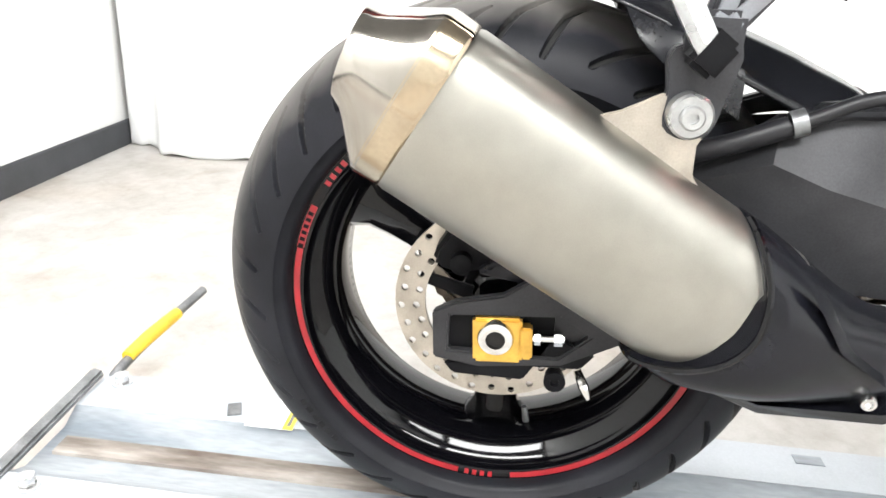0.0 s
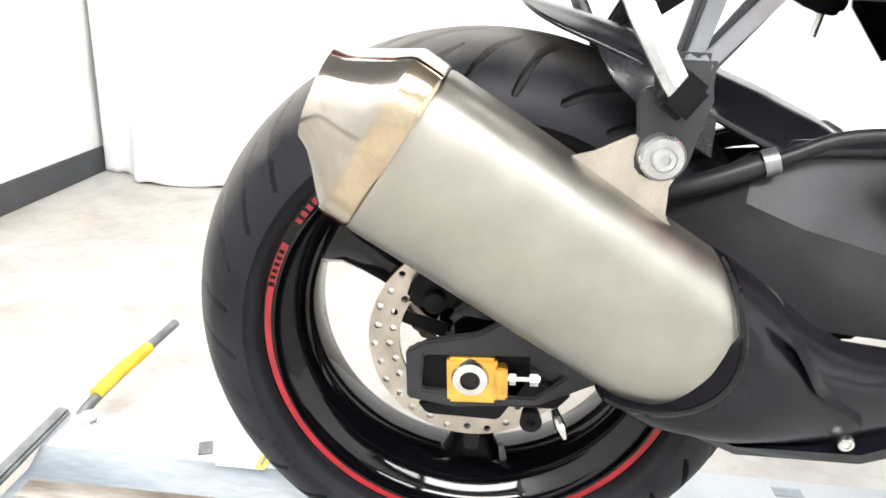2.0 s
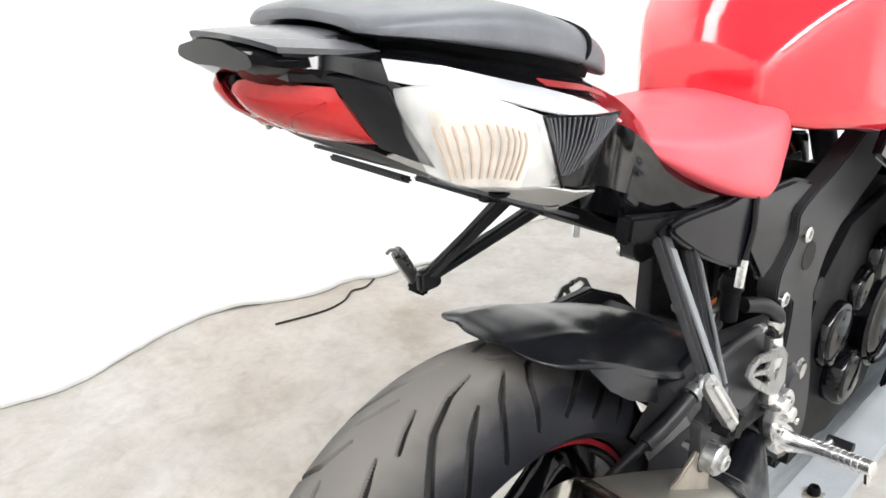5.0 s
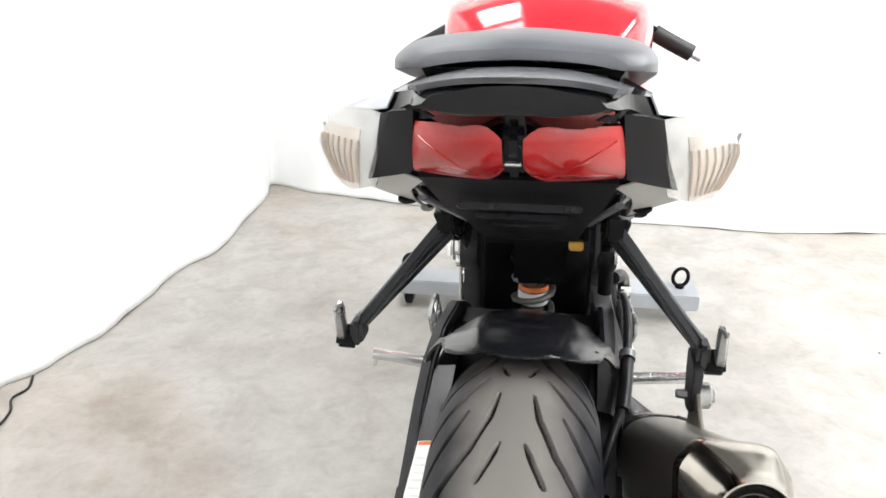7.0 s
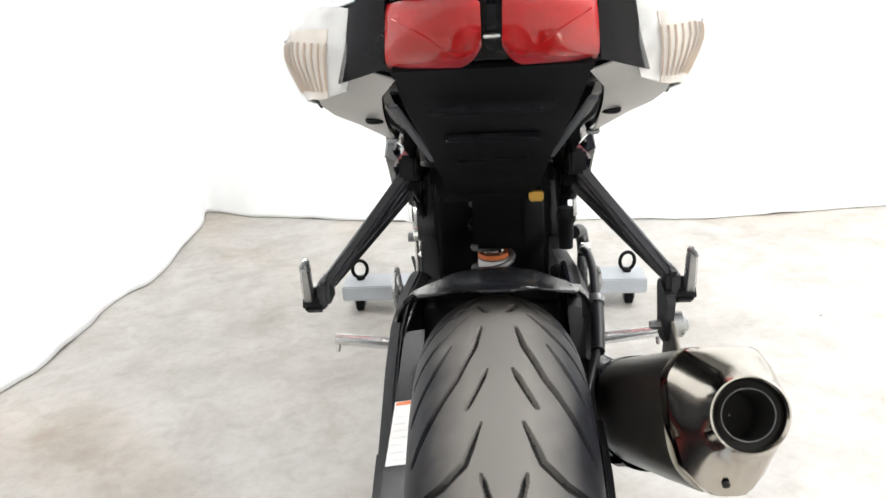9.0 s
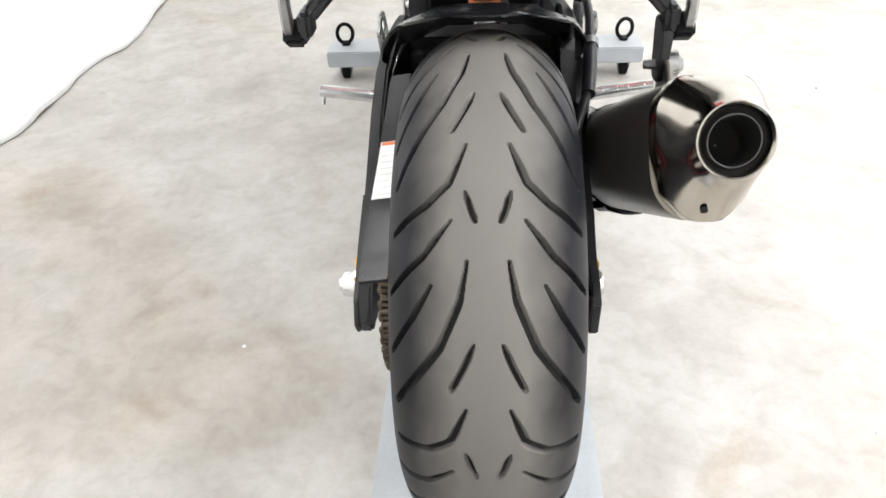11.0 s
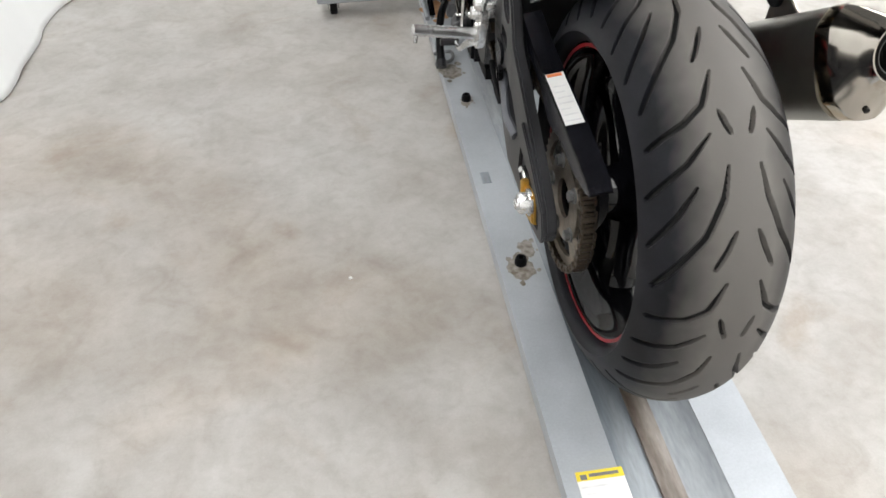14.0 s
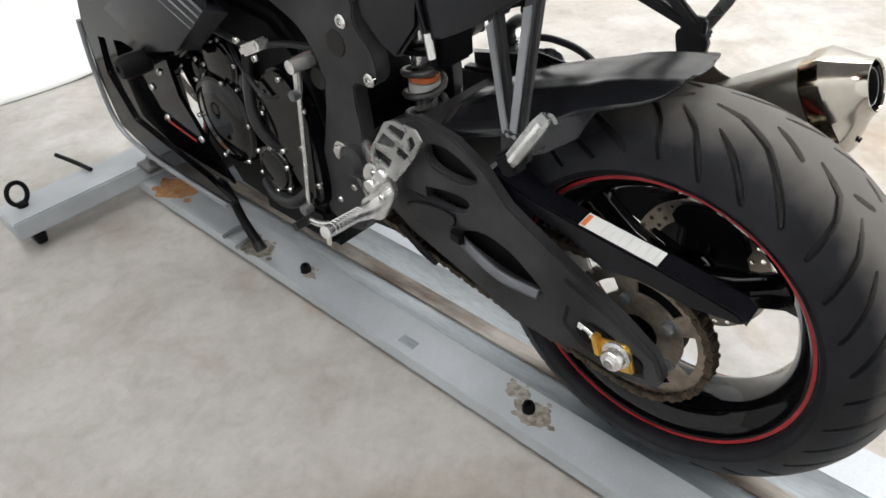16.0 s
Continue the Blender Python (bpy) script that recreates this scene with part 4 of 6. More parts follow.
# ---- exhaust ----
AXIS = Vector((-0.06, 0.858, -0.513)).normalized()
UPV = Vector((0, 0.513, 0.858))
SECTION = [(-0.050, 0.045), (-0.031, 0.066), (0, 0.0715), (0.030, 0.066), (0.050, 0.044), (0.0565, 0), (0.048, -0.042), (0.026, -0.066), (0, -0.0715), (-0.026, -0.066), (-0.048, -0.042), (-0.0545, 0)]
SECT = [(q.x, q.y) for q in spline([(a, b, 0) for a, b in SECTION], 5, True)]
TAIL_C = Vector((0.208, -0.066, 0.578))


def ring_at(c, sx, sy, up=UPV):
    return [Vector(c) + Vector((dx * sx, 0, 0)) + Vector(up) * dv * sy for dx, dv in SECT]


exhaust = empty("exhaust", "", "")
exhaust.parent = bike
body_rings = []
for s in (0.0, 0.004, 0.04, 0.08, 0.12, 0.16, 0.235, 0.285, 0.315):
    slim = 0.17 * max(0.0, 1 - s / 0.10)
    c = TAIL_C + AXIS * s
    body_rings.append([c + Vector((dx * (1 - slim) if dx < 0 else dx, 0, 0)) + UPV * dv * (1 - 0.02 * (s < 0.003)) for dx, dv in SECT])
silencer = part("silencer", loft(body_rings), TITAN, exhaust, "brushed titanium silencer with a tapered steel end cap")
OUT_C, OUT_UP, OUT_N = Vector((0.2255, -0.1225, 0.6190)), Vector((0, 0.36, 0.933)), Vector((0, -0.933, 0.36))


CORNERS = [(0.042, 0.069), (0.060, 0.040), (0.0590, 0.000), (0.042, -0.045), (0.020, -0.070), (-0.012, -0.070), (-0.036, -0.045), (-0.046, 0.0), (-0.046, 0.044), (-0.026, 0.070)]
TURNS = sorted([math.atan2(v, x) for x, v in CORNERS] + [2 * math.pi * (k + 0.5) / 56 - math.pi for k in range(56)])


def facet_radius(a):
    """How far the eight-sided outline lies from its middle in direction a."""
    best = 0.07
    for (x0, v0), (x1, v1) in zip(CORNERS, CORNERS[1:] + CORNERS[:1]):
        ex, ev = x1 - x0, v1 - v0
        det = math.cos(a) * -ev + math.sin(a) * ex
        if abs(det) > 1e-9:
            q = (x0 * -ev + v0 * ex) / det
            w = (math.cos(a) * v0 - math.sin(a) * x0) / det
            if q > 0 and -1e-6 <= w <= 1 + 1e-6:
                best = q
    return best


def round_radius(a, soft_by):
    """The same outline with its corners rounded over an angle."""
    return sum(facet_radius((a + soft_by * q + math.pi) % (2 * math.pi) - math.pi) for q in (-1, -0.6, -0.2, 0.2, 0.6, 1)) / 6


def faceted(s, k, soft_by=0.09):
    """The eight-sided outline round the silencer's axis at s, scaled by k."""
    c = TAIL_C + AXIS * s
    return [c + Vector((math.cos(a), 0, 0)) * round_radius(a, soft_by) * k + UPV * math.sin(a) * round_radius(a, soft_by) * k for a in TURNS]


def outlet(r, deep=0.0):
    """A ring of radius r about the outlet, deep metres inside it."""
    return [OUT_C + Vector((math.cos(a) * r, 0, 0)) + OUT_UP * math.sin(a) * r - OUT_N * deep + Vector((0, 0, -0.25 * max(0, deep))) for a in TURNS]


part("cap_collar", loft([faceted(0.000, 1.0), faceted(-0.0015, 1.012), faceted(-0.004, 1.016), faceted(-0.021, 1.012), faceted(-0.024, 1.008)], cap=False), COLLAR, silencer, "golden heat-tinted collar", 24)
part("end_cap", loft([faceted(-0.022, 1.012), faceted(-0.026, 1.000, 0.11), *[[p.lerp(q, f) for p, q in zip(faceted(-0.026, 1.000, 0.14), outlet(0.0385, 0.007))] for f in (0.25, 0.5, 0.75, 0.92)], outlet(0.0374, 0.003), outlet(0.0362, 0.0005), outlet(0.0345, 0.0), outlet(0.0328, 0.002), outlet(0.0318, 0.012)], cap=False), STAIN, silencer, "polished steel end cap with soft facets", 24)
part("outlet_pipe", loft([outlet(0.0320, 0.012), outlet(0.0262, 0.014), outlet(0.0252, 0.006)], cap=False), DARK, silencer, "dark outlet pipe")
part("pipe_lip", loft([outlet(0.0252, 0.006), outlet(0.0246, 0.0052), outlet(0.0238, 0.006)], cap=False), STEEL, silencer)
part("pipe_bore", loft([outlet(0.0238, 0.006), outlet(0.0232, 0.055), outlet(0.001, 0.0555)], cap=False), DARK, silencer)
# Raised dark plug stands for the shade in the drain hole.
part("drain_hole", lathe([(0, 0), (0, 0.0038), (0.003, 0.0038), (0.003, 0)], (0.2075, -0.1265, 0.5475), 12, turn=towards((0, -0.95, -0.3))), DARK, silencer)

def bulged(ring, amount):
    """The cover's mouth is cut back in the middle, so that the can runs on into it."""
    out = []
    for p, (dx, dv) in zip(ring, SECT):
        out.append(p + AXIS * amount * (1 - (dv / 0.0715) ** 2))
    return out


shield_rows = []
for c, sx, sy, up, cut in (((0.1965, 0.146, 0.449), 1.02, 1.02, UPV, 0.052), ((0.1960, 0.148, 0.448), 1.07, 1.05, UPV, 0.052), ((0.193, 0.170, 0.434), 1.11, 1.07, Vector((0, 0.46, 0.888)), 0.050), ((0.190, 0.220, 0.414), 1.0, 0.92, Vector((0, 0.35, 0.937)), 0.026),
                           ((0.186, 0.27, 0.398), 0.80, 0.72, Vector((0, 0.2, 0.98)), 0.0), ((0.178, 0.31, 0.390), 0.66, 0.58, Vector((0, 0.1, 0.995)), 0.0), ((0.160, 0.36, 0.385), 0.55, 0.50, Vector((0, 0.1, 0.995)), 0.0), ((0.13, 0.43, 0.375), 0.45, 0.42, Vector((0, 0.1, 0.995)), 0.0)):
    shield_rows.append(bulged(ring_at(c, sx, sy, up), cut))
shield = part("heat_shield", loft(shield_rows), SATIN, exhaust, "black plastic exhaust cover", 50)
part("shield_lip", tube(shield_rows[1][12:48:3], 0.0028, 6, 3), GLOSS, shield, "glossy black lip")
part("shield_ridge", loft([[(0.246, 0.225, 0.478), (0.252, 0.235, 0.462), (0.242, 0.242, 0.468)], [(0.232, 0.26, 0.434), (0.240, 0.266, 0.418), (0.228, 0.274, 0.424)], [(0.212, 0.315, 0.392), (0.217, 0.318, 0.38), (0.20, 0.325, 0.385)]]), SATIN, shield)
part("shield_screw", bolt((0.2105, 0.311, 0.362), (1, 0, -0.1), 0.0075, 0.006), CHROME, shield)
part("shield_belly", loft([[(0.15, 0.13, 0.378), (0.22, 0.132, 0.380), (0.20, 0.14, 0.366), (0.16, 0.14, 0.366)], [(0.15, 0.22, 0.352), (0.225, 0.22, 0.356), (0.215, 0.225, 0.342), (0.155, 0.225, 0.342)], [(0.14, 0.33, 0.342), (0.205, 0.33, 0.346), (0.20, 0.335, 0.334), (0.145, 0.335, 0.334)], [(0.11, 0.44, 0.34), (0.15, 0.44, 0.344), (0.15, 0.44, 0.33), (0.11, 0.44, 0.33)]]), SATIN, shield)
part("link_pipe", tube([(0.13, 0.42, 0.375), (0.09, 0.50, 0.33), (0.05, 0.60, 0.25), (0.02, 0.75, 0.2)], 0.028, 16), STEEL, exhaust)
tab_a = [(0.058, 0.582), (0.078, 0.588), (0.105, 0.602), (0.138, 0.602), (0.146, 0.585), (0.136, 0.565), (0.137, 0.542), (0.154, 0.520), (0.127, 0.535), (0.094, 0.560)]
tab = part("hanger_tab", plate(tab_a, 0.210, 0.215, (), 0.0015), DISC, exhaust, "pale steel hanger tab")
part("hanger_bolt", lathe([(0.215, 0), (0.215, 0.0165), (0.2285, 0.0165), (0.231, 0.0145), (0.231, 0.009), (0.235, 0.009), (0.2365, 0.0075), (0.2365, 0.004), (0.233, 0.004), (0.233, 0)], (0, 0.125, 0.589), 28), PALE_ALU, tab, "bright round-headed hanger bolt")
part("hanger_nut", lathe([(0.190, 0), (0.190, 0.005), (0.198, 0.006), (0.204, 0.006), (0.204, 0)], (0, 0.125, 0.589), 6), STEEL, tab)

# ---- tail section ----
TAIL = [
    (-0.222, 1.023, 0.036, (0.052, 1.016), (0.057, 1.011), (0.055, 1.008), (0.046, 1.006)),
    (-0.205, 1.026, 0.042, (0.060, 1.014), (0.066, 1.006), (0.058, 1.002), (0.034, 0.992)),
    (-0.175, 1.025, 0.052, (0.072, 1.011), (0.076, 1.001), (0.066, 0.990), (0.046, 0.968)),
    (-0.145, 1.022, 0.062, (0.090, 1.004), (0.097, 0.988), (0.093, 0.956), (0.066, 0.944)),
    (-0.122, 1.018, 0.070, (0.100, 1.000), (0.128, 0.981), (0.116, 0.936), (0.080, 0.928)),
    (-0.108, 1.015, 0.076, (0.103, 0.997), (0.148, 0.978), (0.138, 0.931), (0.088, 0.920)),
    (-0.070, 1.004, 0.080, (0.105, 0.988), (0.165, 0.964), (0.152, 0.916), (0.092, 0.900)),
    (-0.020, 0.992, 0.082, (0.106, 0.978), (0.169, 0.948), (0.152, 0.896), (0.096, 0.876)),
    (0.045, 0.975, 0.082, (0.106, 0.962), (0.148, 0.932), (0.134, 0.876), (0.097, 0.850)),
    (0.100, 0.952, 0.082, (0.105, 0.940), (0.130, 0.910), (0.120, 0.852), (0.096, 0.826)),
    (0.150, 0.918, 0.080, (0.102, 0.906), (0.118, 0.880), (0.112, 0.832), (0.095, 0.804)),
    (0.185, 0.880, 0.078, (0.100, 0.870), (0.113, 0.850), (0.110, 0.812), (0.094, 0.788)),
    (0.260, 0.832, 0.078, (0.102, 0.822), (0.114, 0.808), (0.112, 0.790), (0.094, 0.776)),
    (0.370, 0.782, 0.078, (0.104, 0.776), (0.114, 0.772), (0.112, 0.768), (0.094, 0.762)),
]


def tail_ring(row):
    y, zt, w1, p2, p3, p4, p5 = row
    half = [(0, zt), (w1 * 0.55, zt - 0.001), (w1, zt - 0.004), p2, p3, p4, p5, (p5[0] - 0.02, p5[1] - 0.002), (0, p5[1] - 0.001)]
    full = half + [(-x, z) for x, z in half[-2:0:-1]]
    return [(x, y, z) for x, z in full]


def subdivided(rings, n=3):
    out = []
    for c in zip(*rings):
        out.append(spline(c, n))
    return list(zip(*out))


tail = part("tail_cowl", loft(subdivided([tail_ring(r) for r in TAIL])), GLOSS, bike, "gloss black tail section", 33)


def along(i, y):
    """Where strip point i of the tail's right side lies at y."""
    ys = [r[0] for r in TAIL]
    pts = [((0, r[1]), (r[2], r[1] - 0.002), r[3], r[4], r[5], r[6])[i] for r in TAIL]
    return Vector((float(np.interp(y, ys, [p[0] for p in pts])), y, float(np.interp(y, ys, [p[1] for p in pts]))))


def flank(y, z, lift=0.0):
    """The point of the tail's right flank at y and z, lifted off it."""
    a, b = along(3, y), along(4, y)
    v = (a.z - z) / (a.z - b.z)
    return Vector((a.x + (b.x - a.x) * v + lift, y, z))


def between(curve, f):
    i = min(len(curve) - 2, int(f * (len(curve) - 1)))
    return curve[i].lerp(curve[i + 1], f * (len(curve) - 1) - i)


def strip(one, two, lift, n=14, m=8):
    """A domed patch on the flank between two curves of (y, z)."""
    ca, cb = spline([(y, z, 0) for y, z in one], 6), spline([(y, z, 0) for y, z in two], 6)
    rows = []
    for k in range(n + 1):
        f = k / n
        p, q = between(ca, f), between(cb, f)
        row = []
        for j in range(m + 1):
            g = p.lerp(q, j / m)
            row.append(flank(g.x, g.y, lift * (0.45 + 0.55 * math.sin(math.pi * j / m) * math.sin(math.pi * f) ** 0.5)))
        rows.append(row)
    return rows


def signal(side):
    """Clear turn-signal lens over a silvered reflector with an amber bulb, and the ribbed panel ahead of it."""
    flip = (lambda b: b) if side > 0 else mirrored
    # columns from the rear inner edge round to the front edge, each from top to bottom
    columns = [[(0.103, -0.147, 0.986), (0.108, -0.143, 0.956), (0.118, -0.133, 0.926)], [(0.127, -0.137, 0.989), (0.137, -0.131, 0.953), (0.138, -0.122, 0.919)],
               [(0.152, -0.116, 0.983), (0.166, -0.108, 0.955), (0.153, -0.105, 0.917)], [(0.168, -0.093, 0.972), (0.173, -0.086, 0.946), (0.160, -0.084, 0.912)],
               [(0.172, -0.073, 0.963), (0.169, -0.060, 0.936), (0.156, -0.035, 0.900)]]
    sides = [spline(c, 4) for c in columns]
    rows = [spline(c, 5) for c in zip(*sides)]
    sink = Vector((-0.75, 0.6, 0)) * 0.006
    body = part("turn_signal", flip(shell(loft([[p + sink for p in r] for r in rows], closed=False), 0.0015)), REFLECTOR, tail, "clear turn signal lens over a ribbed amber inner lens", 60)
    cover = part("signal_lens", flip(shell(loft(rows, closed=False), 0.0012)), CLEAR, body, "clear outer lens", 60)
    cover.visible_shadow = False
    for k in range(11):
        line = [rows[j][4 + k] + sink * 0.7 for j in (3, 4, 5, 6, 7)]
        part("lens_rib", flip(tube(line, 0.0011, 5, 1)), RIB_AMBER, body)
    part("inner_lens", flip(shell(loft([[p + sink * 0.85 for p in r[4:16]] for r in rows[2:9]], closed=False), 0.001)), INNER_LENS, body, "pale amber inner lens", 60)
    part("lens_rim", flip(tube([r[-1] for r in rows], 0.0014, 6, 1)), GLOSS, body, "black edge of the lens")
    part("top_flash", flip(shell(loft([[along(2, y).lerp(along(3, y), f0 + (1.02 - f0) * j / 5) + Vector((0.002, 0, 0.0038)) for j in range(6)] for y, f0 in ((-0.146, 0.12), (-0.13, 0.15), (-0.11, 0.18), (-0.07, 0.30), (-0.03, 0.42), (0.0, 0.52), (0.03, 0.70), (0.05, 0.95))], closed=False), 0.0015)), SILVER, body, "pale silver strip above the lens", 60)
    top_line, low_line = [(-0.070, 0.963), (-0.02, 0.955), (0.036, 0.945)], [(-0.050, 0.925), (-0.042, 0.912), (-0.026, 0.910), (0.004, 0.924), (0.036, 0.943)]
    panel_rows = strip(top_line, low_line, 0.004, 22, 6)
    panel = part("side_vent", flip(shell(loft(panel_rows, closed=False), 0.0015)), MATT, tail, "dark ribbed vent panel")
    for k in range(20):
        r = panel_rows[1 + k]
        if (r[0] - r[6]).length > 0.012:
            part("vent_rib", flip(tube([r[0] + Vector((0.002, 0, -0.002)), r[3] + Vector((0.0025, 0, 0)), r[6] + Vector((0.002, 0, 0.001))], 0.0011, 5, 3)), MID_ALLOY, panel)
    return body


for s in (1, -1):
    signal(s)
    flip = (lambda b: b) if s > 0 else mirrored

    def tl(u, v, lift=0.0):
        """A point on the sloping rear face; u from the middle outwards, v from top to bottom."""
        steps = (0, 0.25, 0.5, 0.75, 1)
        iy, iz = np.interp(v, steps, (-0.209, -0.211, -0.199, -0.177, -0.154)), np.interp(v, steps, (1.005, 0.992, 0.976, 0.960, 0.947))
        w = u ** 1.8
        p = Vector((0.007 + u * (0.060 + 0.008 * v), iy + (-0.170 + 0.029 * v - iy) * w, iz + (0.997 - 0.049 * v - iz) * w))
        return p + Vector((0.5 * u, -0.72, -0.4)) * (0.007 + lift)

    grid = []
    for i in range(15):
        u = i / 14
        col = []
        for j in range(11):
            v = j / 10
            inset = max(0, 0.24 - u) / 0.24
            lo, hi = 0.11 + 0.16 * inset ** 2, 0.99 - 0.30 * inset ** 2
            vv = lo + (hi - lo) * v
            dome = 0.007 * (math.sin(math.pi * v) ** 0.5) * (math.sin(math.pi * min(1, max(0.0, u * 0.94 + 0.03))) ** 0.4)
            col.append(tl(u, vv, dome))
        grid.append(col)
    light = part("tail_light", flip(loft([[p + Vector((0, 0.006, -0.003)) for p in c] for c in grid], closed=False)), TAPE, tail, "red tail light lens")
    part("tail_lens", flip(shell(loft(grid, closed=False), 0.002)), RED_LENS, light, "", 60)
    part("lens_crease", flip(tube([tl(0.25, 0.80, 0.0045), tl(0.55, 0.52, 0.0068), tl(0.9, 0.30, 0.0040)], 0.0012, 5, 4)), RED_LENS, light)
    part("corner_panel", flip(shell(loft([[(0.071, -0.175, 0.999), (0.075, -0.159, 0.972), (0.080, -0.143, 0.944)], [(0.088, -0.164, 0.995), (0.092, -0.152, 0.967), (0.099, -0.135, 0.938)], [(0.100, -0.149, 0.989), (0.107, -0.140, 0.962), (0.119, -0.126, 0.932)]], closed=False), 0.003)), SATIN, tail)
    # Pale panel paints the floor's reflection onto the black underside.
    part("tail_belly", flip(shell(loft([[along(4, y).lerp(along(5, y), f) + Vector((0.001, 0, -0.003)) for f in (0.02, 0.35, 0.68, 0.98)] for y in (-0.135, -0.11, -0.08, -0.05, -0.01, 0.03)], closed=False), 0.0015)), BELLY, tail, "underside with floor reflection painted in pale grey")
    part("tail_stripe", flip(shell(loft([[along(2, y).lerp(along(3, y), f) + Vector((0.003, 0, 0.0025)) for f in (0.15, 0.30)] for y in (-0.02, 0.01, 0.04, 0.07)], closed=False), 0.001)), TAPE, tail, "red printed stripe")
part("under_tray", loft([[(-0.076, -0.147, 0.940), (0.076, -0.147, 0.940), (0.072, -0.142, 0.948), (-0.072, -0.142, 0.948)], [(-0.072, -0.06, 0.890), (0.072, -0.06, 0.890), (0.072, -0.06, 0.905), (-0.072, -0.06, 0.905)], [(-0.065, 0.06, 0.830), (0.065, 0.06, 0.830), (0.065, 0.06, 0.845), (-0.065, 0.06, 0.845)], [(-0.06, 0.20, 0.755), (0.06, 0.20, 0.755), (0.06, 0.20, 0.77), (-0.06, 0.20, 0.77)], [(-0.055, 0.30, 0.715), (0.055, 0.30, 0.715), (0.055, 0.30, 0.73), (-0.055, 0.30, 0.73)]]), MATT, tail, "matt black under-tray", 30)
part("tail_centre", block((0, -0.188, 0.976), (0.014, 0.02, 0.056), 0.004, (44, 0, 0)), SATIN, tail)
part("lens_badge", block((0, -0.196, 0.966), (0.012, 0.003, 0.003), 0.0008, (44, 0, 0)), ALU, tail)
for z in (0, 1, 2):
    part("tray_rib", block((0, -0.10 + 0.09 * z, 0.902 - 0.041 * z), (0.105 - 0.012 * z, 0.012, 0.006), 0.002, (-25, 0, 0)), SATIN, tail)
for s in (-1, 1):
    part("tray_trim", bar((s * 0.082, -0.10, 0.908), (s * 0.066, 0.10, 0.815), 0.004, 0.008, 0.001), MID_ALLOY, tail)
    part("tail_screw", bolt((s * 0.105, -0.05, 0.890), (0, 0, -1), 0.009, 0.004), MATT, tail)
    part("tail_screw", bolt((s * 0.10, 0.02, 0.858), (0, 0, -1), 0.007, 0.004), STEEL, tail)


def seat_loft(rows, sharp=0.012, sag=0.0):
    """A cushion from rows of y, top, bottom, half width and crown drop."""
    rings = []
    for y, zt, zb, w, drop in rows:
        half = [(0, zt), (w * 0.45, zt - drop * 0.25), (w * 0.8, zt - drop * 0.6), (w * 0.97, zt - drop - sharp * 0.3), (w, (zt - drop) * 0.45 + (zb - sag) * 0.55), (w * 0.96, zb + 0.003 - sag), (w * 0.6, zb - sag * 0.25), (0, zb)]
        rings.append(spline([(x, y, z) for x, z in half + [(-x, z) for x, z in half[-2:0:-1]]], 3, True))
    return loft(subdivided(rings, 4))


pillion = part("pillion_seat", seat_loft([(-0.150, 1.036, 1.029, 0.074, 0.006), (-0.142, 1.041, 1.027, 0.088, 0.010), (-0.115, 1.044, 1.022, 0.098, 0.013), (-0.06, 1.042, 1.010, 0.104, 0.014), (0.01, 1.032, 0.994, 0.106, 0.015), (0.07, 1.011, 0.976, 0.103, 0.014), (0.098, 0.994, 0.964, 0.096, 0.012), (0.110, 0.978, 0.964, 0.08, 0.007)], sag=0.010), SEAT, bike, "black padded pillion seat", 60)
part("seat_pan", loft([[(-0.075 , -0.13, 1.020), (0.075, -0.13, 1.020), (0.07, -0.13, 1.012), (-0.07, -0.13, 1.012)], [(-0.09, 0.0, 0.994), (0.09, 0.0, 0.994), (0.085, 0.0, 0.982), (-0.085, 0.0, 0.982)], [(-0.085, 0.09, 0.966), (0.085, 0.09, 0.966), (0.08, 0.09, 0.955), (-0.08, 0.09, 0.955)]]), MATT, pillion)
part("seat_piping", tube([(0.098, 0.055, 0.972), (0.105, 0.062, 0.984), (0.099, 0.062, 1.000), (0.06, 0.060, 1.011), (0, 0.060, 1.016), (-0.06, 0.060, 1.011), (-0.099, 0.062, 1.000), (-0.105, 0.062, 0.984), (-0.098, 0.055, 0.972)], 0.0022, 6), MATT, pillion)
hump, band = [], []
for y, w, top, drop in ((-0.2245, 0.064, 1.0285, 0.009), (-0.210, 0.070, 1.0285, 0.011), (-0.190, 0.076, 1.0275, 0.013), (-0.165, 0.080, 1.0255, 0.015), (-0.140, 0.082, 1.0225, 0.016)):
    arch = [(w * u / 8, y + 0.018 * (u / 8) ** 2, top - drop * abs(u / 8) ** 2.4) for u in range(-8, 9)]
    hump.append(arch + [(x * 0.98, q + 0.001, z - 0.004) for x, q, z in arch[::-1]])
    band.append([(x * 0.97, q + 0.004, z - 0.004) for x, q, z in arch] + [(x * 0.95, q + 0.007, z - 0.0235) for x, q, z in arch[::-1]])
part("grab_hump", crisp(loft(hump), 0.001), LIP, tail, "dark grey tail lip", 30)
part("tail_band", loft(band), GLOSS, tail, "gloss black band below the lip", 30)
part("rider_seat", seat_loft([(0.135, 0.902, 0.888, 0.075, 0.006), (0.160, 0.903, 0.872, 0.100, 0.012), (0.20, 0.896, 0.848, 0.116, 0.016), (0.28, 0.883, 0.806, 0.130, 0.020), (0.35, 0.880, 0.778, 0.134, 0.022), (0.41, 0.881, 0.764, 0.128, 0.024), (0.46, 0.884, 0.79, 0.114, 0.026), (0.52, 0.895, 0.83, 0.095, 0.024)]), REDSEAT, bike, "bright red rider seat", 60)
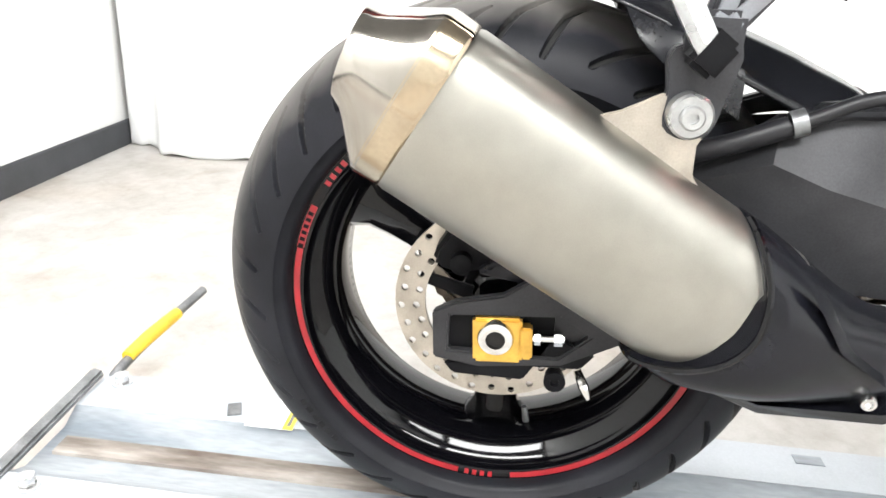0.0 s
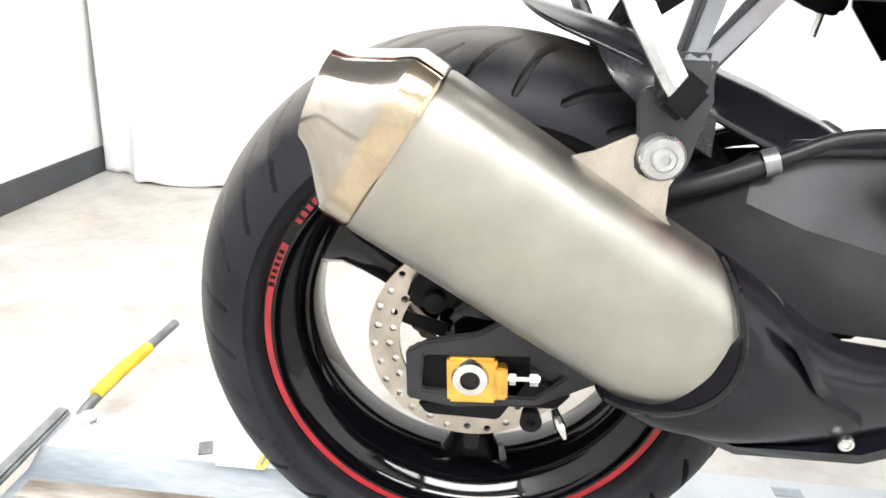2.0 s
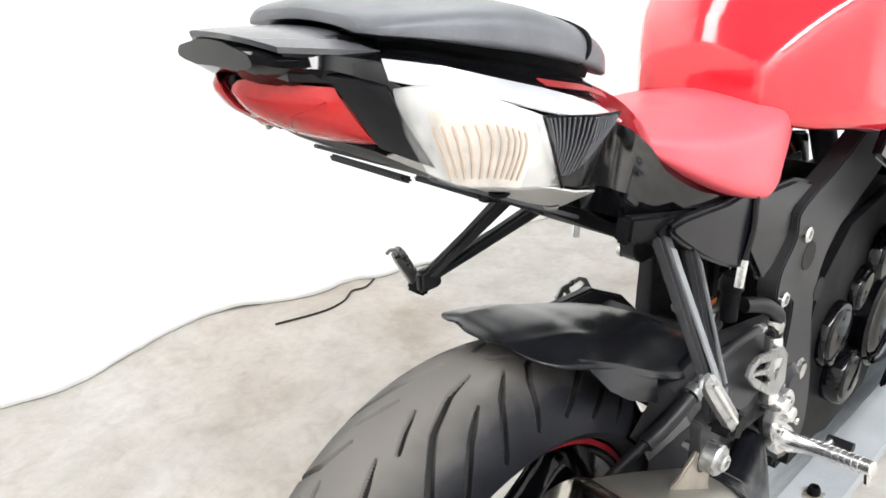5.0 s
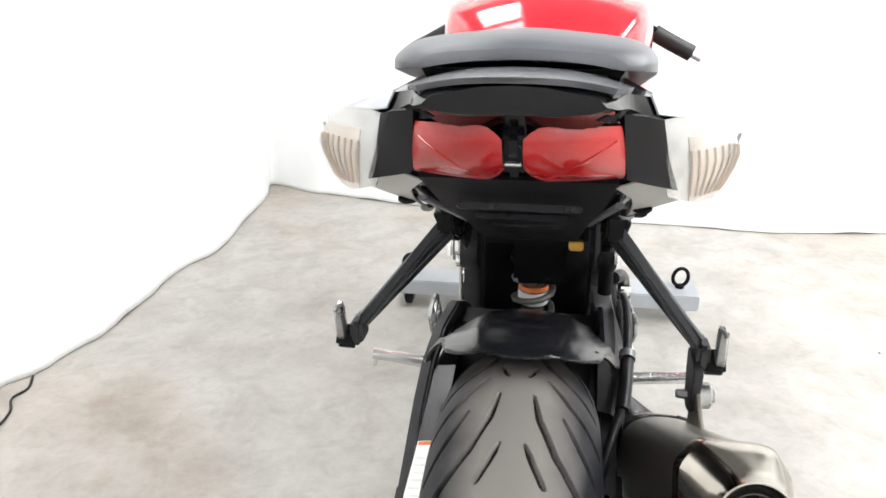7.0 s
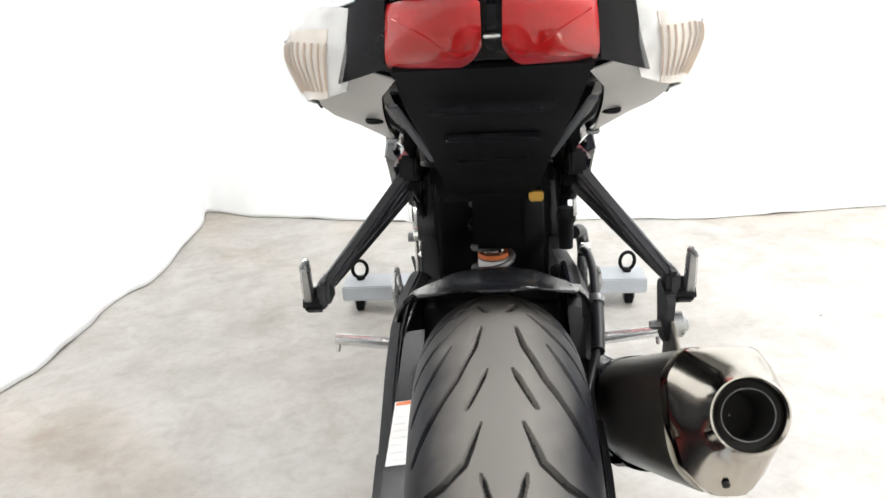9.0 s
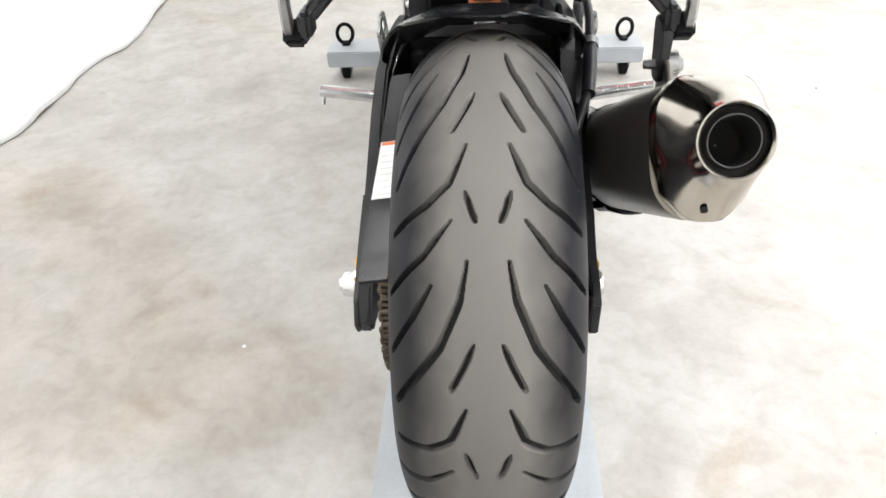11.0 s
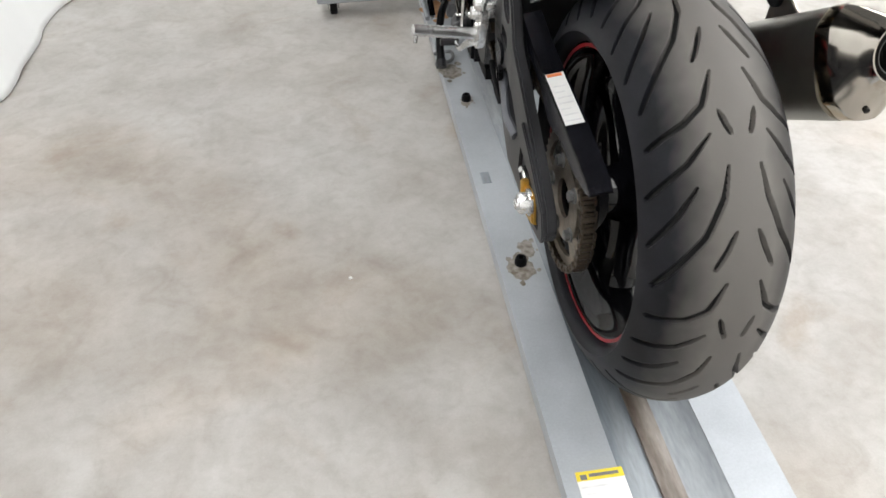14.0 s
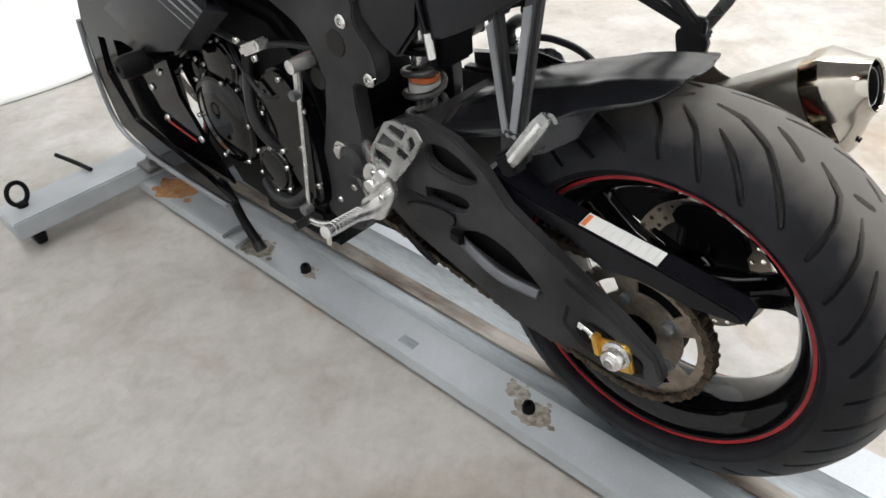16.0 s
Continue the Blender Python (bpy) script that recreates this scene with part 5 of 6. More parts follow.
tank = part("fuel_tank", seat_loft([(0.43, 0.935, 0.84, 0.085, 0.03), (0.46, 0.980, 0.84, 0.110, 0.045), (0.51, 1.020, 0.83, 0.140, 0.05), (0.58, 1.045, 0.82, 0.168, 0.05), (0.68, 1.055, 0.80, 0.185, 0.05), (0.80, 1.045, 0.80, 0.185, 0.05), (0.90, 1.005, 0.82, 0.165, 0.04), (0.96, 0.96, 0.84, 0.13, 0.03)]), RED, bike, "glossy red fuel tank", 60)
part("filler_cap", lathe([(0, 0), (0, 0.04), (0.006, 0.038), (0.009, 0.03), (0.009, 0)], (0, 0.72, 1.053), 32, "z"), GLOSS, tank)

# ---- frame, engine and fairing ----
FRAME = [(0.97, 0.80), (0.80, 0.715), (0.70, 0.672), (0.640, 0.645), (0.605, 0.600), (0.597, 0.545), (0.615, 0.470), (0.640, 0.38), (0.640, 0.285), (0.555, 0.275), (0.530, 0.36), (0.515, 0.47), (0.520, 0.575), (0.485, 0.582), (0.462, 0.605), (0.468, 0.645), (0.50, 0.680), (0.500, 0.715), (0.545, 0.735), (0.64, 0.765), (0.80, 0.84), (0.96, 0.92)]
COVER = [(0.185, 0.792), (0.235, 0.748), (0.288, 0.716), (0.345, 0.690), (0.372, 0.700), (0.360, 0.780), (0.30, 0.786)]
COVER2 = [(0.365, 0.778), (0.377, 0.698), (0.425, 0.640), (0.455, 0.655), (0.492, 0.688), (0.500, 0.720), (0.56, 0.745), (0.50, 0.765), (0.43, 0.770)]
frame_part = empty("frame", "", "")
frame_part.parent = bike
for s in (1, -1):
    x0, x1 = (0.098, 0.128) if s > 0 else (-0.128, -0.098)
    spar = part("frame_spar", plate(soft(FRAME, 3), x0, x1, (), 0.006), ARM, frame_part, "satin black alloy frame spar")
    for y, z, r in ((0.523, 0.681, 0.0115), (0.475, 0.600, 0.0115)):
        part("frame_bolt", lathe([(0, 0), (0, r), (0.006, r), (0.008, r * 0.8), (0.008, r * 0.5), (0.004, r * 0.45), (0.004, 0)], (s * 0.128, y, z), 18, turn=towards((s, 0, 0))), CHROME, spar, "bright socket bolt")
    for y, z, r in ((0.608, 0.565, 0.019), (0.548, 0.640, 0.022)):
        # Raised dark discs paint the shade of recesses onto the spar.
        part("recess_shade_disc", lathe([(0, 0), (0, r), (0.0015, r * 0.95), (0.001, 0)], (s * 0.128, y, z), 24, turn=towards((s, 0, 0))), DARK, spar)
    part("pivot_bolt", bolt((s * 0.128, 0.575, 0.44), (s, 0, 0), 0.014, 0.010, True), CHROME, spar)
    for y, z in ((0.545, 0.43), (0.553, 0.375), (0.60, 0.33)):
        part("frame_bolt", bolt((s * 0.128, y, z), (s, 0, 0), 0.007, 0.006), CHROME, spar)
    cover = part("side_cover", plate(soft(COVER, 3), s * 0.108, s * 0.124, (), 0.006) if s > 0 else mirrored(plate(soft(COVER, 3), 0.108, 0.124, (), 0.006)), SATIN, frame_part, "satin black side panel")
    part("side_cover", plate(COVER2, 0.106, 0.120, (), 0.005) if s > 0 else mirrored(plate(COVER2, 0.106, 0.120, (), 0.005)), SATIN, frame_part, "satin black side panel")
    part("subframe_rail", bar((s * 0.10, 0.13, 0.800), (s * 0.105, 0.50, 0.72), 0.03, 0.02, 0.004), MATT, frame_part)
    part("seat_strap", tube([(s * 0.125, 0.365, 0.785), (s * 0.128, 0.362, 0.74), (s * 0.126, 0.352, 0.70)], 0.0045, 8), GLOSS, frame_part)
    part("strap_end", tube([(s * 0.126, 0.352, 0.70), (s * 0.126, 0.346, 0.665)], 0.006, 8, 1), ALU, frame_part)

# passenger footpeg hangers: two struts meet at the peg
for s in (1, -1):
    def at(x, y, z):
        return (s * x, y, z)
    hanger = part("passenger_peg_hanger", block(at(0.215, 0.134, 0.645), (0.016, 0.04, 0.034), 0.005), ARM, bike, "dark grey alloy passenger footpeg hanger")
    part("strut", bar(at(0.108, 0.188, 0.778), at(0.212, 0.133, 0.650), 0.026, 0.015, 0.004, 0.75), ARM, hanger)
    part("strut", bar(at(0.110, 0.247, 0.745), at(0.212, 0.142, 0.648), 0.024, 0.015, 0.004, 0.75), ARM, hanger)
    # Paler strips put the light on the struts' outer faces into colour.
    part("strut_lit_face", bar(at(0.123, 0.188, 0.768), at(0.2225, 0.135, 0.652), 0.015, 0.003, 0.001, 0.8), GREY_ALLOY, hanger)
    part("strut_lit_face", bar(at(0.125, 0.245, 0.736), at(0.2225, 0.142, 0.652), 0.015, 0.003, 0.001, 0.8), GREY_ALLOY, hanger)
    part("strut_foot", block(at(0.103, 0.19, 0.785), (0.024, 0.034, 0.022), 0.004, (20, 0, 0)), MATT, hanger)
    part("strut_foot", block(at(0.104, 0.25, 0.755), (0.024, 0.034, 0.022), 0.004, (20, 0, 0)), MATT, hanger)
    part("peg_clevis", block(at(0.230, 0.130, 0.634), (0.026, 0.024, 0.030), 0.004, (-35, 0, 0)), MATT, hanger)
    rings = []
    a, b = Vector(at(0.237, 0.131, 0.630)), Vector(at(0.2245, 0.087, 0.702))
    d = (b - a).normalized()
    u = Vector((s, 0, 0))
    v = d.cross(u)
    for f, w, h in ((0, 0.0065, 0.005), (0.05, 0.008, 0.006), (0.2, 0.009, 0.006), (0.8, 0.0095, 0.005), (0.95, 0.008, 0.004), (1, 0.005, 0.0025)):
        c = a + (b - a) * f
        rings.append([c + v * w * i + u * h * j for i, j in ((-1, -0.7), (-0.6, -1), (0.6, -1), (1, -0.7), (1, 0.7), (0.6, 1), (-0.6, 1), (-1, 0.7))])
    peg = part("passenger_peg", loft(rings), PALE_ALU, hanger, "pale aluminium footpeg folded up")
    part("peg_groove", bar(a.lerp(b, 0.15) + u * 0.0065, a.lerp(b, 0.9) + u * 0.0060, 0.005, 0.003, 0.001), ALU, peg)
    part("peg_tip", tube([b + u * -0.004, b + Vector((0, -0.008, 0.001)), b + Vector((s * 0.002, -0.013, -0.004))], 0.0025, 6, 3), STEEL, peg)
    if s > 0:
        part("exhaust_hanger", plate(soft([(0.108, 0.635), (0.155, 0.640), (0.150, 0.600), (0.143, 0.575), (0.125, 0.568), (0.107, 0.578), (0.108, 0.605)], 3), 0.204, 0.2155, (), 0.003), ARM, hanger)

# engine: black cases with covers and bright screws
engine = part("engine", plate([(0.62, 0.30), (0.66, 0.22), (0.80, 0.18), (0.98, 0.20), (1.06, 0.30), (1.10, 0.45), (1.05, 0.60), (0.92, 0.66), (0.74, 0.64), (0.64, 0.56), (0.60, 0.42)], -0.115, 0.115, (), 0.015), MATT, bike, "black engine cases with bright screws")
part("sump", block((0, 0.82, 0.165), (0.18, 0.26, 0.07), 0.02), MATT, engine)
for y, z, r, x in ((0.925, 0.395, 0.098, 0.150), (0.905, 0.515, 0.058, 0.138), (0.775, 0.335, 0.052, 0.150), (0.835, 0.475, 0.048, 0.132), (0.735, 0.430, 0.060, 0.132), (1.02, 0.46, 0.05, 0.135)):
    for s in (-1, 1):
        rim = part("engine_cover", lathe([(s * 0.10, r), (s * (x - 0.010), r), (s * (x - 0.004), r * 0.94), (s * (x - 0.004), r * 0.80), (s * x, r * 0.74), (s * (x + 0.002), r * 0.4), (s * (x + 0.002), 0)], (0, y, z), 40), GLOSS, engine, "gloss black engine cover")
        if s < 0:
            for k in range(6):
                a = radians(60 * k + 17 + y * 100)
                part("cover_screw", bolt((-(x - 0.005), y + r * 0.98 * math.cos(a), z + r * 0.98 * math.sin(a)), (-1, 0, 0), 0.0055, 0.006), CHROME, rim)
part("sprocket_cover", plate(soft([(0.63, 0.44), (0.66, 0.53), (0.72, 0.56), (0.78, 0.50), (0.74, 0.38), (0.68, 0.29), (0.63, 0.32)], 3), -0.142, -0.11, (), 0.006), GLOSS, engine)
for y, z in ((0.645, 0.50), (0.70, 0.545), (0.765, 0.50), (0.735, 0.39), (0.69, 0.31), (0.64, 0.35), (0.67, 0.42)):
    part("case_screw", bolt((-0.142, y, z), (-1, 0, 0), 0.006, 0.006), CHROME, engine)
part("coolant_hose", tube([(-0.10, 0.74, 0.36), (-0.145, 0.77, 0.40), (-0.15, 0.80, 0.46), (-0.12, 0.82, 0.56)], 0.011, 10), HOSE, engine)
part("coolant_hose", tube([(-0.12, 0.68, 0.33), (-0.155, 0.71, 0.29), (-0.15, 0.78, 0.27), (-0.12, 0.86, 0.26)], 0.012, 10), HOSE, engine)
part("wiring", tube([(-0.12, 1.0, 0.55), (-0.14, 0.90, 0.59), (-0.14, 0.78, 0.585), (-0.12, 0.70, 0.60), (-0.11, 0.60, 0.61)], 0.006, 8), HOSE, engine)
part("wiring", tube([(-0.13, 0.86, 0.57), (-0.15, 0.80, 0.54), (-0.15, 0.74, 0.50), (-0.13, 0.70, 0.52)], 0.004, 8), HOSE, engine)
lifter = part("clutch_lifter", block((-0.140, 0.760, 0.588), (0.03, 0.065, 0.020), 0.005, (-24, 0, 0)), ALU, engine, "bright cast clutch lifter")
part("lifter_screw", bolt((-0.155, 0.785, 0.600), (-1, 0, 0), 0.007, 0.006), CHROME, lifter)
part("lifter_screw", bolt((-0.155, 0.738, 0.578), (-1, 0, 0), 0.007, 0.006), CHROME, lifter)
arm_ = part("shift_arm", bar((-0.148, 0.632, 0.590), (-0.150, 0.640, 0.535), 0.018, 0.012, 0.003, 0.8), ALU, engine, "bright shift arm and rod")
part("shift_boss", lathe([(-0.165, 0), (-0.165, 0.012), (-0.14, 0.014), (-0.12, 0.014)], (0, 0.630, 0.592), 16), ALU, arm_)
part("shift_rod", tube([(-0.150, 0.640, 0.540), (-0.152, 0.655, 0.420), (-0.155, 0.672, 0.295)], 0.0042, 8, 2), ALU, arm_)
part("rod_end", lathe([(-0.165, 0), (-0.165, 0.009), (-0.15, 0.009), (-0.15, 0)], (0, 0.640, 0.538), 14), STEEL, arm_)
part("rod_end", lathe([(-0.17, 0), (-0.17, 0.010), (-0.15, 0.010), (-0.15, 0)], (0, 0.672, 0.293), 14), STEEL, arm_)

for s in (-1, 1):
    rear = part("rearset", plate(soft([(0.470, 0.470), (0.440, 0.470), (0.415, 0.440), (0.430, 0.400), (0.455, 0.365), (0.490, 0.360), (0.500, 0.385), (0.470, 0.415), (0.485, 0.445)], 3), 0.150, 0.164, (), 0.004) if s > 0 else mirrored(plate(soft([(0.470, 0.470), (0.440, 0.470), (0.415, 0.440), (0.430, 0.400), (0.455, 0.365), (0.490, 0.360), (0.500, 0.385), (0.470, 0.415), (0.485, 0.445)], 3), 0.150, 0.164, (), 0.004)), ALU, bike, "bright cast aluminium rearset with a drilled heel plate")
    heel = [(0.320, 0.562), (0.326, 0.574), (0.345, 0.580), (0.420, 0.562), (0.436, 0.545), (0.440, 0.500), (0.420, 0.487), (0.395, 0.498), (0.345, 0.535)] if s > 0 else [(0.455, 0.470), (0.462, 0.495), (0.420, 0.560), (0.400, 0.570), (0.355, 0.568), (0.343, 0.552), (0.360, 0.520), (0.408, 0.460)]
    cuts = [[(0.335, 0.562), (0.350, 0.567), (0.385, 0.556), (0.375, 0.548)], [(0.340, 0.553), (0.375, 0.540), (0.392, 0.522), (0.375, 0.526)], [(0.395, 0.552), (0.422, 0.545), (0.405, 0.518)]] if s > 0 else [[(0.405, 0.562), (0.415, 0.552), (0.385, 0.540), (0.375, 0.558)], [(0.362, 0.556), (0.372, 0.548), (0.368, 0.528), (0.356, 0.544)], [(0.424, 0.542), (0.440, 0.518), (0.405, 0.522), (0.398, 0.532)], [(0.392, 0.528), (0.398, 0.515), (0.386, 0.505), (0.372, 0.520)], [(0.444, 0.508), (0.450, 0.492), (0.420, 0.480), (0.410, 0.498)]]
    bm = plate(heel, 0.158, 0.163, cuts, 0.001)
    part("heel_plate", bm if s > 0 else mirrored(bm), PALE_ALU, rear, "pale machined heel plate with cut-outs")
    part("rearset_boss", lathe([(s * 0.12, 0.012), (s * 0.170, 0.013), (s * 0.174, 0.010), (s * 0.174, 0)], (0, 0.462, 0.435), 18), ALU, rear)
    part("rearset_boss", lathe([(s * 0.12, 0.012), (s * 0.170, 0.013), (s * 0.174, 0.010), (s * 0.174, 0)], (0, 0.432, 0.465), 18), ALU, rear)
    part("mount_arm", bar((s * 0.12, 0.52, 0.47), (s * 0.155, 0.455, 0.455), 0.022, 0.016, 0.004), ALU, rear)
    part("mount_arm", bar((s * 0.12, 0.545, 0.40), (s * 0.155, 0.470, 0.385), 0.022, 0.016, 0.004), ALU, rear)
    for y, z in ((0.475, 0.378), (0.440, 0.420), (0.452, 0.462)):
        part("rearset_screw", bolt((s * 0.164, y, z), (s, 0, 0), 0.007, 0.007), CHROME, rear)
    peg = part("rider_peg", tube([(s * 0.165, 0.466, 0.392), (s * 0.20, 0.458, 0.400), (s * 0.25, 0.448, 0.412), (s * 0.286, 0.441, 0.420)], [0.012, 0.011, 0.0105, 0.0105], 12), ALU, rear, "knurled aluminium footpeg")
    for k in range(9):
        f = 0.32 + 0.07 * k
        c = Vector((s * (0.165 + 0.121 * f), 0.466 - 0.025 * f, 0.392 + 0.028 * f))
        part("peg_knurl", lathe([(-0.0022, 0.0085), (-0.0010, 0.0118), (0.0010, 0.0118), (0.0022, 0.0085)], c, 10, turn=towards((s * 0.97, -0.2, 0.22))), ALU, peg)
    part("peg_feeler", tube([(s * 0.28, 0.442, 0.412), (s * 0.283, 0.440, 0.395)], 0.004, 6, 1), CHROME, peg)
    lever_ = part("foot_lever", tube([(s * 0.168, 0.475, 0.372), (s * 0.172, 0.55, 0.325), (s * 0.170, 0.61, 0.290), (s * 0.172, 0.655, 0.282)], [0.009, 0.007, 0.007, 0.006], 10), ALU, rear, "bright foot lever")
    part("lever_tip", tube([(s * 0.165, 0.655, 0.282), (s * 0.205, 0.655, 0.284)], 0.0085, 10, 1), HOSE, lever_, "black rubber lever tip")

# rear brake master cylinder, hoses and reservoir on the exhaust side
master = part("brake_master_cylinder", tube([(0.150, 0.425, 0.470), (0.150, 0.420, 0.535), (0.148, 0.418, 0.575)], [0.012, 0.013, 0.011], 14, 3), ALU, bike, "bright rear brake master cylinder")
part("push_rod", tube([(0.152, 0.430, 0.41), (0.151, 0.426, 0.47)], 0.004, 8, 1), CHROME, master)
part("banjo", lathe([(-0.008, 0), (-0.008, 0.009), (0.008, 0.009), (0.008, 0)], (0.150, 0.415, 0.590), 6), CHROME, master)
part("brake_hose", tube([(0.142, 0.392, 0.594), (0.144, 0.34, 0.603), (0.143, 0.285, 0.598), (0.141, 0.245, 0.580), (0.139, 0.205, 0.561), (0.132, 0.16, 0.545), (0.11, 0.10, 0.50), (0.10, 0.06, 0.46)], 0.0062, 10), HOSE, master, "black rubber brake hose")
part("hose_sleeve", tube([(0.140, 0.225, 0.571), (0.136, 0.185, 0.553), (0.131, 0.150, 0.540)], 0.0095, 10), HOSE, master)
part("hose_clip", lathe([(-0.006, 0.0095), (-0.006, 0.0115), (0.006, 0.0115), (0.006, 0.0095)], (0.1405, 0.232, 0.5745), 14, turn=towards((0.1, 0.9, 0.35))), STEEL, master)
part("hose_end", tube([(0.142, 0.392, 0.594), (0.144, 0.378, 0.598)], 0.0075, 10, 1), ALU, master)
part("feed_hose", tube([(0.148, 0.418, 0.575), (0.146, 0.425, 0.600), (0.138, 0.40, 0.622), (0.125, 0.37, 0.63)], 0.0105, 10), HOSE, master)
part("reservoir", lathe([(0, 0), (0, 0.011), (0.04, 0.012), (0.044, 0.015), (0.056, 0.015), (0.064, 0.012), (0.064, 0)], (0.112, 0.358, 0.610), 20, "z"), MATT, master)
part("bracket_rib", plate([(0.255, 0.548), (0.30, 0.575), (0.345, 0.588), (0.34, 0.596), (0.26, 0.588), (0.235, 0.57)], 0.102, 0.110, (), 0.002), SATIN, swingarm)

# shock absorber with its coil spring
shock = part("rear_shock", lathe([(0, 0), (0, 0.020), (0.20, 0.020), (0.20, 0.016), (0.24, 0.014), (0.24, 0)], (0.0, 0.49, 0.42), 20, "z"), ALU, bike, "rear shock absorber with a dark coil spring")
part("coil_spring", tube([(0.0 + 0.034 * math.cos(a), 0.49 + 0.034 * math.sin(a), 0.470 + 0.0195 * a / math.pi) for a in [math.pi * k / 8 for k in range(0, 8 * 12)]], 0.0058, 8, 1), SPRING, shock)
part("shock_label", lathe([(0, 0.0265), (0.009, 0.0265)], (0.0, 0.49, 0.550), 24, "z"), ORANGE, shock, "orange and white printed sleeve")
part("shock_label", lathe([(0, 0.027), (0.024, 0.027)], (0.0, 0.49, 0.524), 24, "z"), PAPER, shock)
part("spring_seat", lathe([(0, 0.02), (0, 0.042), (0.008, 0.042), (0.012, 0.02)], (0.0, 0.49, 0.605), 28, "z"), MATT, shock)
part("spring_seat", lathe([(0, 0.02), (0, 0.042), (0.008, 0.042), (0.012, 0.02)], (0.0, 0.49, 0.455), 28, "z"), STEEL, shock)
part("rear_tray", block((0, 0.36, 0.735), (0.16, 0.13, 0.06), 0.01), MATT, bike)
part("battery_box", block((0, 0.44, 0.74), (0.19, 0.14, 0.07), 0.008), MATT, bike)
part("shock_mount", block((0.010, 0.435, 0.646), (0.085, 0.03, 0.120), 0.008), MATT, bike)
part("connector", block((0.062, 0.285, 0.716), (0.020, 0.014, 0.014), 0.002), GOLD, bike)

# side stand
stand = part("side_stand", tube([(-0.14, 1.02, 0.212), (-0.160, 0.96, 0.206), (-0.172, 0.91, 0.165), (-0.174, 0.865, 0.118)], [0.009, 0.010, 0.010, 0.012], 12), MATT, bike, "black folded side stand")
part("stand_foot", tube([(-0.174, 0.872, 0.125), (-0.175, 0.858, 0.110)], 0.0135, 12, 1), HOSE, stand)
part("stand_bracket", block((-0.11, 0.69, 0.25), (0.05, 0.07, 0.05), 0.008), MATT, stand)
part("link_arm", bar((-0.07, 0.42, 0.30), (-0.05, 0.60, 0.26), 0.03, 0.05, 0.006), MATT, bike)
part("link_arm", bar((0.07, 0.42, 0.30), (0.05, 0.60, 0.26), 0.03, 0.05, 0.006), MATT, bike)
part("chain_slider", tube([(-0.135, 0.44, 0.345), (-0.135, 0.39, 0.315), (-0.134, 0.36, 0.300)], [0.006, 0.006, 0.004], 8), MATT, bike)

